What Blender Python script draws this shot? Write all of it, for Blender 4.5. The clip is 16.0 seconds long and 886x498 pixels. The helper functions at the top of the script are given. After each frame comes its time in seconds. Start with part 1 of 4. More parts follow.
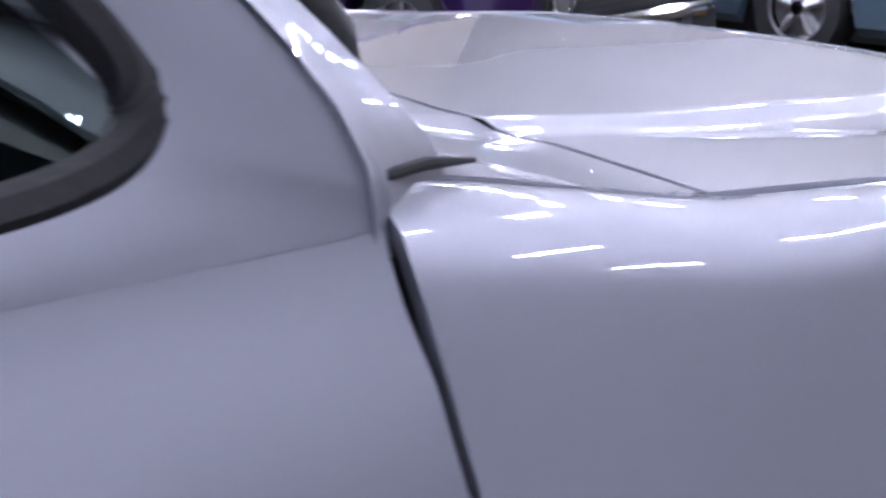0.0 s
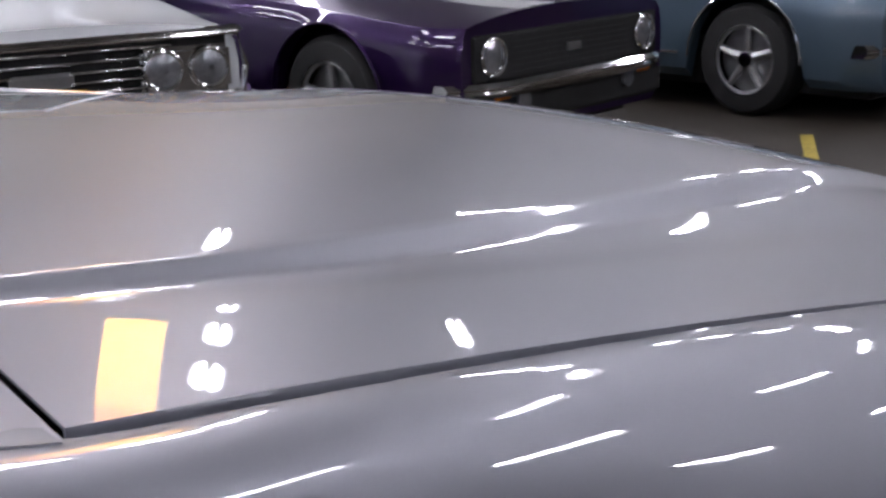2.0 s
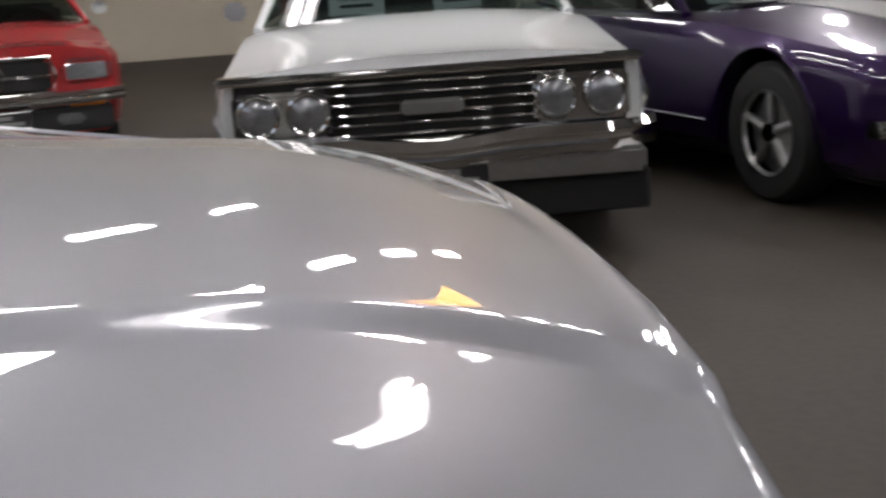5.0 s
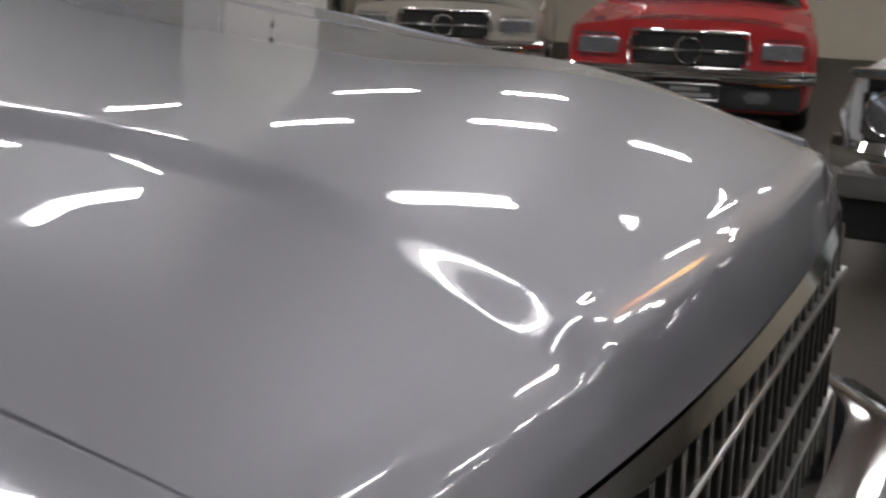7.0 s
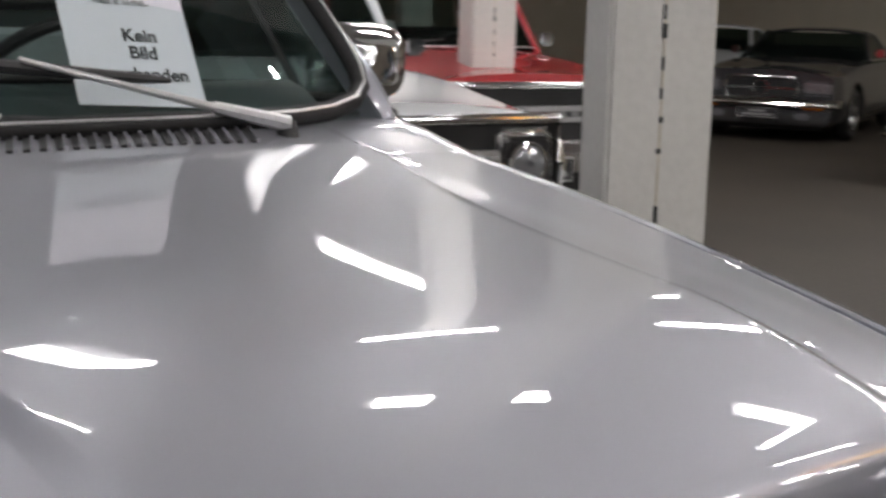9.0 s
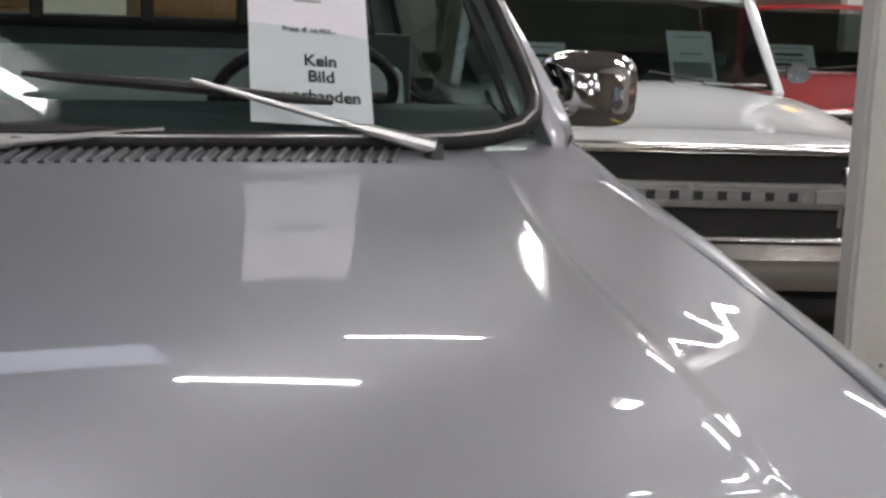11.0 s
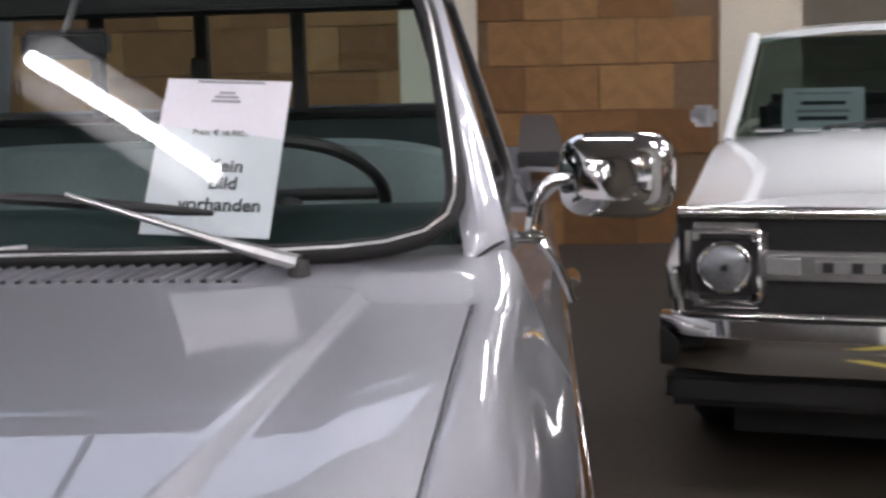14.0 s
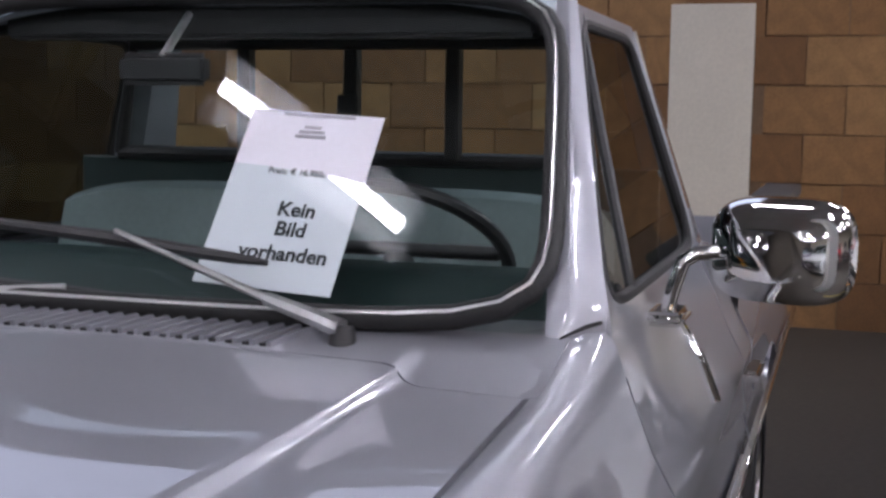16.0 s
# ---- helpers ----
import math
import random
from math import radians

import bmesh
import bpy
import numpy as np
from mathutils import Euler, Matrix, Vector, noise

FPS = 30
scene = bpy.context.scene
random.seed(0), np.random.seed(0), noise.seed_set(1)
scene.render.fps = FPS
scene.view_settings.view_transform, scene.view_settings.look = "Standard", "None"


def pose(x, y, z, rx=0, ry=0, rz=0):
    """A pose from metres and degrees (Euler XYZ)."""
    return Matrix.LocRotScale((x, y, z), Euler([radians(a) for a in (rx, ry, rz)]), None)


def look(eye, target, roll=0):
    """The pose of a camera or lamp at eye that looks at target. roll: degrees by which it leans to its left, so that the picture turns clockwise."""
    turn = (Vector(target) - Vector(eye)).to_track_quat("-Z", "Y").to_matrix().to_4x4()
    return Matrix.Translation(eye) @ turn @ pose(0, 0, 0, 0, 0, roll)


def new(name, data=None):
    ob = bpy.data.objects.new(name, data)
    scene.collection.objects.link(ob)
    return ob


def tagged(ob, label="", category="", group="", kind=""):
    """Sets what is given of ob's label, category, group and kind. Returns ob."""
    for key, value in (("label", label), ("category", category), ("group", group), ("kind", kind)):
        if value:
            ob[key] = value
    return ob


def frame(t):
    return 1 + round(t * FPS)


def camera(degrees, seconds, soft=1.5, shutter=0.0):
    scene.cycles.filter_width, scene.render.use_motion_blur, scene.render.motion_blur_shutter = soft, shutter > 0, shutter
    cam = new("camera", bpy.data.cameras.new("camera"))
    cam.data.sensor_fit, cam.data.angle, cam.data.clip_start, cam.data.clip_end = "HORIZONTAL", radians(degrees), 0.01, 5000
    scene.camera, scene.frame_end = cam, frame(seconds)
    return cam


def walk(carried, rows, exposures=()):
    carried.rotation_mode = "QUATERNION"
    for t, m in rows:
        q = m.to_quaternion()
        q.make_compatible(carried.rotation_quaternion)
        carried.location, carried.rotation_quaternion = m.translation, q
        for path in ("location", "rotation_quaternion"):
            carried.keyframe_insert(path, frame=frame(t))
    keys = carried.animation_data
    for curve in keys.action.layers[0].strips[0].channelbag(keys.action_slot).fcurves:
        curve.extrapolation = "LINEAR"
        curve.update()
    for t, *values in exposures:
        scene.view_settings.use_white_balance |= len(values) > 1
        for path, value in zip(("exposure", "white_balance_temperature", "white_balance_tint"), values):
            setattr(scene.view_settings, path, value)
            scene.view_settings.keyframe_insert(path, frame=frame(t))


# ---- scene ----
cam = camera(38.21, 16.0, soft=2.7, shutter=0.4)
PATH = [
    (0, (-1.794, -1.239, 1.343), (-0.684, 0.310, 0.736), -0.55),
    (0.5, (-1.604, -1.232, 1.292), (-0.614, 0.419, 0.752), -1.70),
    (1, (-1.465, -1.176, 1.270), (-0.485, 0.486, 0.744), -2.50),
    (1.5, (-1.393, -1.144, 1.282), (-0.342, 0.473, 0.753), -3.16),
    (2, (-1.384, -1.189, 1.333), (-0.251, 0.373, 0.806), -1.92),
    (2.5, (-1.319, -1.186, 1.335), (-0.163, 0.375, 0.859), -0.88),
    (3, (-1.154, -1.175, 1.349), (-0.077, 0.448, 0.900), 1.17),
    (3.2, (-1.176, -1.206, 1.403), (-0.140, 0.440, 0.935), 0.62),
    (5.5, (-0.193, -1.247, 1.241), (-0.222, 0.707, 0.817), -3.3),
    (6, (-0.091, -1.155, 1.197), (-0.442, 0.776, 0.803), -1.8),
    (6.5, (0.013, -1.146, 1.182), (-0.572, 0.717, 0.731), 0.39),
    (7, (0.114, -1.086, 1.187), (-0.686, 0.698, 0.745), 1.95),
    (7.5, (0.212, -1.016, 1.194), (-0.797, 0.665, 0.789), 3.18),
    (8, (0.332, -0.959, 1.272), (-0.827, 0.610, 0.832), 3.62),
    (8.5, (0.454, -0.908, 1.364), (-0.863, 0.539, 0.949), 1.57),
    (9, (0.564, -0.790, 1.397), (-0.947, 0.468, 1.032), 1.37),
    (9.5, (0.731, -0.664, 1.442), (-0.950, 0.349, 1.059), 1.61),
    (12, (0.940, 0.153, 1.431), (-0.961, 0.679, 1.102), 1.12),
    (12.5, (0.894, 0.420, 1.481), (-1.017, 0.907, 1.148), -0.16),
    (13, (0.844, 0.593, 1.524), (-1.099, 0.935, 1.196), -0.52),
    (13.5, (0.824, 0.725, 1.557), (-1.145, 0.830, 1.224), -1.05),
    (14, (0.746, 0.834, 1.540), (-1.225, 0.692, 1.234), -1.59),
    (14.5, (0.684, 0.931, 1.522), (-1.261, 0.574, 1.226), -1.17),
    (15, (0.545, 1.014, 1.505), (-1.374, 0.509, 1.258), -2.45),
    (15.5, (0.413, 1.087, 1.470), (-1.496, 0.513, 1.314), -2.07),
    (16, (0.304, 1.109, 1.494), (-1.593, 0.510, 1.288), 0.85),
]
# the clip's camera is brighter and bluer at its start, and cools again towards its end
LIGHT = [(0.0, 0.86, 5400, 25), (1.0, 0.36, 5600, 21), (2.0, -0.30, 5900, 19), (3.2, -0.32, 6150, 16), (5.3, -0.5, 6450, 13), (7.0, -0.68, 6400, 12), (8.5, -0.35, 6450, 13), (9.6, -0.3, 6400, 12), (12.5, -0.18, 6550, 14), (14.0, 0.1, 6250, 16), (16.0, -0.02, 5900, 20)]
walk(cam, [(t, look(e, g, r)) for t, e, g, r in PATH], LIGHT)

# world: a dim hall, closed all round; its light comes from the tubes under the ceiling
world = bpy.data.worlds.new("world")
scene.world = world
world.use_nodes = True
world.node_tree.nodes["Background"].inputs[0].default_value = (0.5, 0.55, 0.65, 1)
world.node_tree.nodes["Background"].inputs[1].default_value = 0.02


# ---- materials ----
def mat(name, color, rough=0.5, metal=0.0, coat=0.0, vary=0.12, scale=6.0, bump=0.0, fine=90.0, coat_rough=0.03, coat_ior=1.5):
    """Principled surface with colour variation at two scales and an optional fine relief."""
    m = bpy.data.materials.new(name)
    m.use_nodes = True
    nt = m.node_tree
    p = nt.nodes["Principled BSDF"]
    tc = nt.nodes.new("ShaderNodeTexCoord")
    n1 = nt.nodes.new("ShaderNodeTexNoise")
    n1.inputs["Scale"].default_value = scale
    n1.inputs["Detail"].default_value = 5
    n2 = nt.nodes.new("ShaderNodeTexNoise")
    n2.inputs["Scale"].default_value = fine
    n2.inputs["Detail"].default_value = 3
    add = nt.nodes.new("ShaderNodeMath")
    add.operation = "ADD"
    rng = nt.nodes.new("ShaderNodeMapRange")
    rng.inputs["From Min"].default_value, rng.inputs["From Max"].default_value = 0.6, 1.4
    rng.inputs["To Min"].default_value, rng.inputs["To Max"].default_value = 1 - vary, 1 + vary
    mix = nt.nodes.new("ShaderNodeVectorMath")
    mix.operation = "SCALE"
    mix.inputs[0].default_value = color
    for n in (n1, n2):
        nt.links.new(tc.outputs["Object"], n.inputs["Vector"])
    nt.links.new(n1.outputs["Fac"], add.inputs[0])
    nt.links.new(n2.outputs["Fac"], add.inputs[1])
    nt.links.new(add.outputs[0], rng.inputs["Value"])
    nt.links.new(rng.outputs[0], mix.inputs["Scale"])
    nt.links.new(mix.outputs[0], p.inputs["Base Color"])
    p.inputs["Roughness"].default_value = rough
    p.inputs["Metallic"].default_value = metal
    p.inputs["Coat Weight"].default_value = coat
    p.inputs["Coat Roughness"].default_value = coat_rough
    p.inputs["Coat IOR"].default_value = coat_ior
    if bump:
        b = nt.nodes.new("ShaderNodeBump")
        b.inputs["Strength"].default_value = bump
        b.inputs["Distance"].default_value = 0.004
        nt.links.new(n2.outputs["Fac"], b.inputs["Height"])
        nt.links.new(b.outputs[0], p.inputs["Normal"])
    return m


def lamp_mat(name, color, strength):
    m = bpy.data.materials.new(name)
    m.use_nodes = True
    nt = m.node_tree
    nt.nodes.remove(nt.nodes["Principled BSDF"])
    e = nt.nodes.new("ShaderNodeEmission")
    e.inputs[0].default_value = (*color, 1)
    e.inputs[1].default_value = strength
    nt.links.new(e.outputs[0], nt.nodes["Material Output"].inputs[0])
    return m


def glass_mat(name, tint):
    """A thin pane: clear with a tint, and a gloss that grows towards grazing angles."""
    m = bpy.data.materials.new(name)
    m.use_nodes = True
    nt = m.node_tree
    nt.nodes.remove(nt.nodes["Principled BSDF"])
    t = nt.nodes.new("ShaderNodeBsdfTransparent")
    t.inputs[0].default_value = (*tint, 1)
    g = nt.nodes.new("ShaderNodeBsdfGlossy")
    g.inputs["Roughness"].default_value = 0.02
    lw = nt.nodes.new("ShaderNodeLayerWeight")
    lw.inputs["Blend"].default_value = 0.5
    pw = nt.nodes.new("ShaderNodeMath")
    pw.operation = "POWER"
    pw.inputs[1].default_value = 5.0
    f = nt.nodes.new("ShaderNodeMath")
    f.operation = "MULTIPLY_ADD"
    f.inputs[1].default_value, f.inputs[2].default_value = 0.9, 0.05
    nt.links.new(lw.outputs["Facing"], pw.inputs[0])
    nt.links.new(pw.outputs[0], f.inputs[0])
    x = nt.nodes.new("ShaderNodeMixShader")
    nt.links.new(f.outputs[0], x.inputs[0])
    nt.links.new(t.outputs[0], x.inputs[1])
    nt.links.new(g.outputs[0], x.inputs[2])
    nt.links.new(x.outputs[0], nt.nodes["Material Output"].inputs[0])
    return m


SILVER = mat("silver_paint", (0.36, 0.366, 0.405), 0.44, 0.62, 1.0, 0.03, 2.0, fine=700, coat_rough=0.015, coat_ior=1.72)
WHITE = mat("white_paint", (0.80, 0.83, 0.84), 0.4, 0.0, 1.0, 0.04, 2.0)
PURPLE = mat("purple_paint", (0.018, 0.0015, 0.050), 0.3, 0.6, 1.0, 0.08, 3.0)
STRIPE = mat("stripe_paint", (0.55, 0.55, 0.55), 0.4, 0.0, 1.0, 0.04, 3.0)
BLUE = mat("blue_grey_paint", (0.075, 0.115, 0.155), 0.4, 0.4, 1.0, 0.06, 3.0)
RED = mat("red_paint", (0.36, 0.012, 0.015), 0.4, 0.0, 1.0, 0.06, 3.0)
BEIGE = mat("beige_paint", (0.38, 0.36, 0.31), 0.4, 0.2, 1.0, 0.05, 3.0)
BLACKP = mat("black_paint", (0.015, 0.016, 0.018), 0.4, 0.0, 1.0, 0.1, 3.0)
CHROME = mat("chrome", (0.78, 0.78, 0.77), 0.07, 1.0, 0.0, 0.05, 8.0)
STEEL = mat("brushed_steel", (0.55, 0.55, 0.55), 0.3, 1.0, 0.0, 0.1, 20.0)
RUBBER = mat("rubber", (0.010, 0.010, 0.010), 0.65, 0.0, 0.0, 0.25, 15.0, 0.3)
PLASTIC = mat("black_plastic", (0.02, 0.02, 0.021), 0.45, 0.0, 0.0, 0.2, 15.0)
DARK = mat("dark_underside", (0.012, 0.012, 0.012), 0.8, 0.0, 0.0, 0.3, 6.0)
VINYL = mat("grey_green_vinyl", (0.16, 0.21, 0.21), 0.5, 0.0, 0.0, 0.12, 8.0, 0.2)
DASHM = mat("dark_green_dash", (0.007, 0.021, 0.020), 0.55, 0.0, 0.0, 0.2, 10.0, 0.2)
PAPER = mat("paper", (0.80, 0.79, 0.86), 0.6, 0.0, 0.0, 0.03, 10.0)
INK = mat("ink", (0.03, 0.03, 0.035), 0.7)
INKGREY = mat("grey_ink", (0.38, 0.38, 0.42), 0.7)
LENS = mat("lamp_glass", (0.30, 0.31, 0.33), 0.08, 0.6, 1.0, 0.25, 30.0)
AMBER = mat("amber_lens", (0.55, 0.16, 0.02), 0.2, 0.0, 1.0, 0.1, 20.0)
REDLENS = mat("red_lens", (0.35, 0.01, 0.01), 0.2, 0.0, 1.0, 0.1, 20.0)
GLASS = glass_mat("window_glass", (0.80, 0.88, 0.86))
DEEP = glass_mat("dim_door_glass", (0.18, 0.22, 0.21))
TINT = glass_mat("car_glass", (0.30, 0.36, 0.34))
CONCRETE = mat("floor_concrete", (0.034, 0.027, 0.019), 0.65, 0.0, 0.0, 0.35, 0.9, 0.25, 26.0)
YELLOW = mat("yellow_floor_paint", (0.42, 0.33, 0.05), 0.6, 0.0, 0.0, 0.35, 5.0, 0.2, 40.0)
DIMWALL = mat("grey_brown_wall", (0.10, 0.085, 0.068), 0.8, 0.0, 0.0, 0.2, 1.2, 0.2, 30.0)
PALEWALL = mat("pale_wall", (0.20, 0.21, 0.245), 0.75, 0.0, 0.0, 0.12, 1.2, 0.2, 30.0)
WALLP = mat("cream_wall", (0.55, 0.50, 0.40), 0.7, 0.0, 0.0, 0.10, 1.5, 0.15, 40.0)
PILLAR = mat("pillar_paint", (0.62, 0.61, 0.58), 0.55, 0.0, 0.0, 0.07, 3.0, 0.2, 40.0)
CEIL = mat("ceiling_paint", (0.28, 0.275, 0.267), 0.8, 0.0, 0.0, 0.15, 1.0, 0.2, 30.0)
GROUT = mat("mortar", (0.14, 0.085, 0.045), 0.85, 0.0, 0.0, 0.2, 20.0, 0.3)
GRILLE = mat("grille_metal", (0.09, 0.088, 0.082), 0.35, 0.8, 0.0, 0.15, 20.0)
GREY = mat("grey_metal", (0.25, 0.25, 0.25), 0.5, 0.3)


def block_mat():
    m = mat("sandstone_block", (0.22, 0.12, 0.055), 0.85, 0.0, 0.0, 0.22, 9.0, 0.5, 60.0)
    nt = m.node_tree
    info = nt.nodes.new("ShaderNodeObjectInfo")
    ramp = nt.nodes.new("ShaderNodeValToRGB")
    ramp.color_ramp.elements[0].color = (0.125, 0.058, 0.018, 1)
    ramp.color_ramp.elements[1].color = (0.25, 0.137, 0.051, 1)
    mid = ramp.color_ramp.elements.new(0.5)
    mid.color = (0.19, 0.092, 0.030, 1)
    nt.links.new(info.outputs["Random"], ramp.inputs[0])
    sc = [n for n in nt.nodes if n.type == "VECT_MATH"][0]
    nt.links.new(ramp.outputs[0], sc.inputs[0])
    return m


BLOCK = block_mat()
TUBE = lamp_mat("fluorescent_tube", (1.0, 0.97, 0.94), 72.0)


# ---- mesh helpers ----
def mesh_of(name, bm, material, smooth=True):
    me = bpy.data.meshes.new(name)
    bmesh.ops.recalc_face_normals(bm, faces=bm.faces)
    bm.to_mesh(me)
    bm.free()
    me.materials.append(material)
    if smooth:
        for p in me.polygons:
            p.use_smooth = True
        me.set_sharp_from_angle(angle=radians(38))
    return me


def part(name, bm, material, parent=None, label="", smooth=True):
    ob = new(name, mesh_of(name, bm, material, smooth))
    if parent:
        ob.parent = parent
    return tagged(ob, label=label) if label else ob


def thing(name, label, category, m=None, group="", kind=""):
    e = tagged(new(name), label, category, group, kind)
    e.empty_display_size = 0.1
    if m:
        e.matrix_basis = m
    return e


def box(x0, x1, y0, y1, z0, z1, bevel=0.0, seg=2, bm=None):
    b = bm or bmesh.new()
    g = bmesh.ops.create_cube(b, size=1)
    for v in g["verts"]:
        v.co = Vector(((x0 + x1) / 2 + v.co.x * (x1 - x0), (y0 + y1) / 2 + v.co.y * (y1 - y0), (z0 + z1) / 2 + v.co.z * (z1 - z0)))
    if bevel:
        es = list({e for v in g["verts"] for e in v.link_edges})
        bmesh.ops.bevel(b, geom=es, offset=bevel, segments=seg, affect="EDGES")
    return b


def cyl(p0, p1, r, r2=None, n=20, bm=None):
    b = bm or bmesh.new()
    p0, p1 = Vector(p0), Vector(p1)
    d = p1 - p0
    m = Matrix.Translation((p0 + p1) / 2) @ d.to_track_quat("Z", "Y").to_matrix().to_4x4()
    bmesh.ops.create_cone(b, cap_ends=True, segments=n, radius1=r, radius2=r if r2 is None else r2, depth=d.length, matrix=m)
    return b


def tube(points, r, n=10, bm=None):
    """A round bar along points."""
    b = bm or bmesh.new()
    pts = [Vector(p) for p in points]
    rings = []
    for i, p in enumerate(pts):
        d = (pts[min(i + 1, len(pts) - 1)] - pts[max(i - 1, 0)]).normalized()
        q = d.to_track_quat("Z", "Y")
        rr = r[i] if isinstance(r, (list, tuple)) else r
        rings.append([b.verts.new(p + q @ Vector((rr * math.cos(a), rr * math.sin(a), 0))) for a in [2 * math.pi * k / n for k in range(n)]])
    for a, c in zip(rings, rings[1:]):
        for k in range(n):
            b.faces.new((a[k], a[(k + 1) % n], c[(k + 1) % n], c[k]))
    b.faces.new(rings[0])
    b.faces.new(rings[-1])
    return b


def loft(sections, closed=False, caps=False, bm=None):
    """Skin over rows of points."""
    b = bm or bmesh.new()
    rows = [[b.verts.new(p) for p in s] for s in sections]
    n = len(rows[0])
    for a, c in zip(rows, rows[1:]):
        for k in range(n if closed else n - 1):
            k2 = (k + 1) % n
            b.faces.new((a[k], a[k2], c[k2], c[k]))
    if caps:
        b.faces.new(rows[0])
        b.faces.new(rows[-1])
    return b


def sheet(sections, thick, closed=False):
    """A skin with thickness."""
    b = loft(sections, closed)
    bmesh.ops.recalc_face_normals(b, faces=b.faces)
    bmesh.ops.solidify(b, geom=list(b.faces), thickness=thick)
    return b


def prism(outline, axis, a0, a1, bevel=0.0):
    """An outline of (u, v) pairs drawn out along an axis: 'x' (u=y, v=z), 'y' (u=x, v=z) or 'z' (u=x, v=y)."""
    b = bmesh.new()
    put = {"x": lambda u, v, a: (a, u, v), "y": lambda u, v, a: (u, a, v), "z": lambda u, v, a: (u, v, a)}[axis]
    lo = [b.verts.new(put(u, v, a0)) for u, v in outline]
    hi = [b.verts.new(put(u, v, a1)) for u, v in outline]
    n = len(outline)
    b.faces.new(lo)
    b.faces.new(hi)
    for k in range(n):
        b.faces.new((lo[k], lo[(k + 1) % n], hi[(k + 1) % n], hi[k]))
    if bevel:
        bmesh.ops.bevel(b, geom=list(b.edges), offset=bevel, segments=2, affect="EDGES")
    return b


def lerp(a, b, t):
    return a + (b - a) * t


def smooth01(t):
    t = min(1.0, max(0.0, t))
    return t * t * (3 - 2 * t)


def curve_of(keys, x):
    """Value at x on a smooth line through (x, value) keys in rising order."""
    if x <= keys[0][0]:
        return keys[0][1]
    for (xa, va), (xb, vb) in zip(keys, keys[1:]):
        if x <= xb:
            return lerp(va, vb, smooth01((x - xa) / (xb - xa)) * 0.5 + 0.5 * (x - xa) / (xb - xa))
    return keys[-1][1]


def ring(c, axis, r, tr, n=32, k=8):
    """A torus round c, its axis along 'x', 'y' or a vector."""
    b = bmesh.new()
    ax = {"x": Vector((1, 0, 0)), "y": Vector((0, 1, 0)), "z": Vector((0, 0, 1))}.get(axis, axis) if isinstance(axis, str) else Vector(axis)
    q = ax.to_track_quat("Z", "Y")
    rows = []
    for i in range(n):
        a = 2 * math.pi * i / n
        d = Vector((math.cos(a), math.sin(a), 0))
        rows.append([b.verts.new(Vector(c) + q @ (d * (r + tr * math.cos(u)) + Vector((0, 0, tr * math.sin(u))))) for u in [2 * math.pi * j / k for j in range(k)]])
    for i in range(n):
        a, d = rows[i], rows[(i + 1) % n]
        for j in range(k):
            b.faces.new((a[j], a[(j + 1) % k], d[(j + 1) % k], d[j]))
    return b


def strip(points, width, up, bm=None):
    """A flat ribbon with thickness 3 mm along points; up is its normal."""
    b = bm or bmesh.new()
    pts = [Vector(p) for p in points]
    up = Vector(up).normalized()
    secs = []
    for i, p in enumerate(pts):
        d = (pts[min(i + 1, len(pts) - 1)] - pts[max(i - 1, 0)]).normalized()
        s = d.cross(up).normalized() * width / 2
        secs.append([p - s, p + s, p + s + up * 0.003, p - s + up * 0.003])
    return loft(secs, True, True, b)


def wheel(parent, x, y, side, r=0.34, w=0.2, rim_r=0.2, spokes=5, tyre_label="black rubber tyre"):
    """A road wheel with its tyre, a dished rim with spokes and a hub cap."""
    b = bmesh.new()
    prof = [(rim_r, -w / 2), (r - 0.03, -w / 2), (r - 0.005, -w / 2 + 0.03), (r, -w / 4), (r, w / 4), (r - 0.005, w / 2 - 0.03), (r - 0.03, w / 2), (rim_r, w / 2)]
    n = 36
    rows = [[(x + q * math.cos(a), y + s * side, r + q * math.sin(a)) for q, s in prof] for a in [2 * math.pi * i / n for i in range(n + 1)]]
    loft(rows, False, False, b)
    bmesh.ops.remove_doubles(b, verts=b.verts, dist=1e-4)
    tyre = part("tyre", b, RUBBER, parent)
    rb = ring((x, y + side * w * 0.42, r), "y", rim_r - 0.005, 0.014, 36, 8)
    cyl((x, y + side * w * 0.1, r), (x, y + side * w * 0.2, r), rim_r - 0.01, n=36, bm=rb)
    for k in range(spokes):
        a = 2 * math.pi * k / spokes + 0.3
        cyl((x + 0.05 * math.cos(a), y + side * w * 0.32, r + 0.05 * math.sin(a)), (x + (rim_r - 0.015) * math.cos(a), y + side * w * 0.36, r + (rim_r - 0.015) * math.sin(a)), 0.028, 0.022, 8, rb)
    part("rim", rb, STEEL, tyre)
    hub = cyl((x, y + side * w * 0.2, r), (x, y + side * w * 0.44, r), 0.055, 0.045, 20)
    part("hub_cap", hub, CHROME, tyre)


def headlight(parent, x, y, z, r=0.09):
    """A round sealed lamp: chrome ring and a domed, ribbed glass."""
    e = part("headlight", cyl((x - 0.05, y, z), (x - 0.005, y, z), r * 0.98, n=28), LENS, parent)
    part("bezel", ring((x, y, z), "x", r, 0.010, 32, 8), CHROME, e)
    b = bmesh.new()
    rows = []
    for i in range(6):
        q = r * 0.96 * (1 - i / 6)
        rows.append([(x + 0.022 * (1 - (q / r) ** 2), y + q * math.cos(a), z + q * math.sin(a)) for a in [2 * math.pi * k / 28 for k in range(28)]])
    loft(rows, True, False, b)
    part("lens", b, LENS, e)
    return e


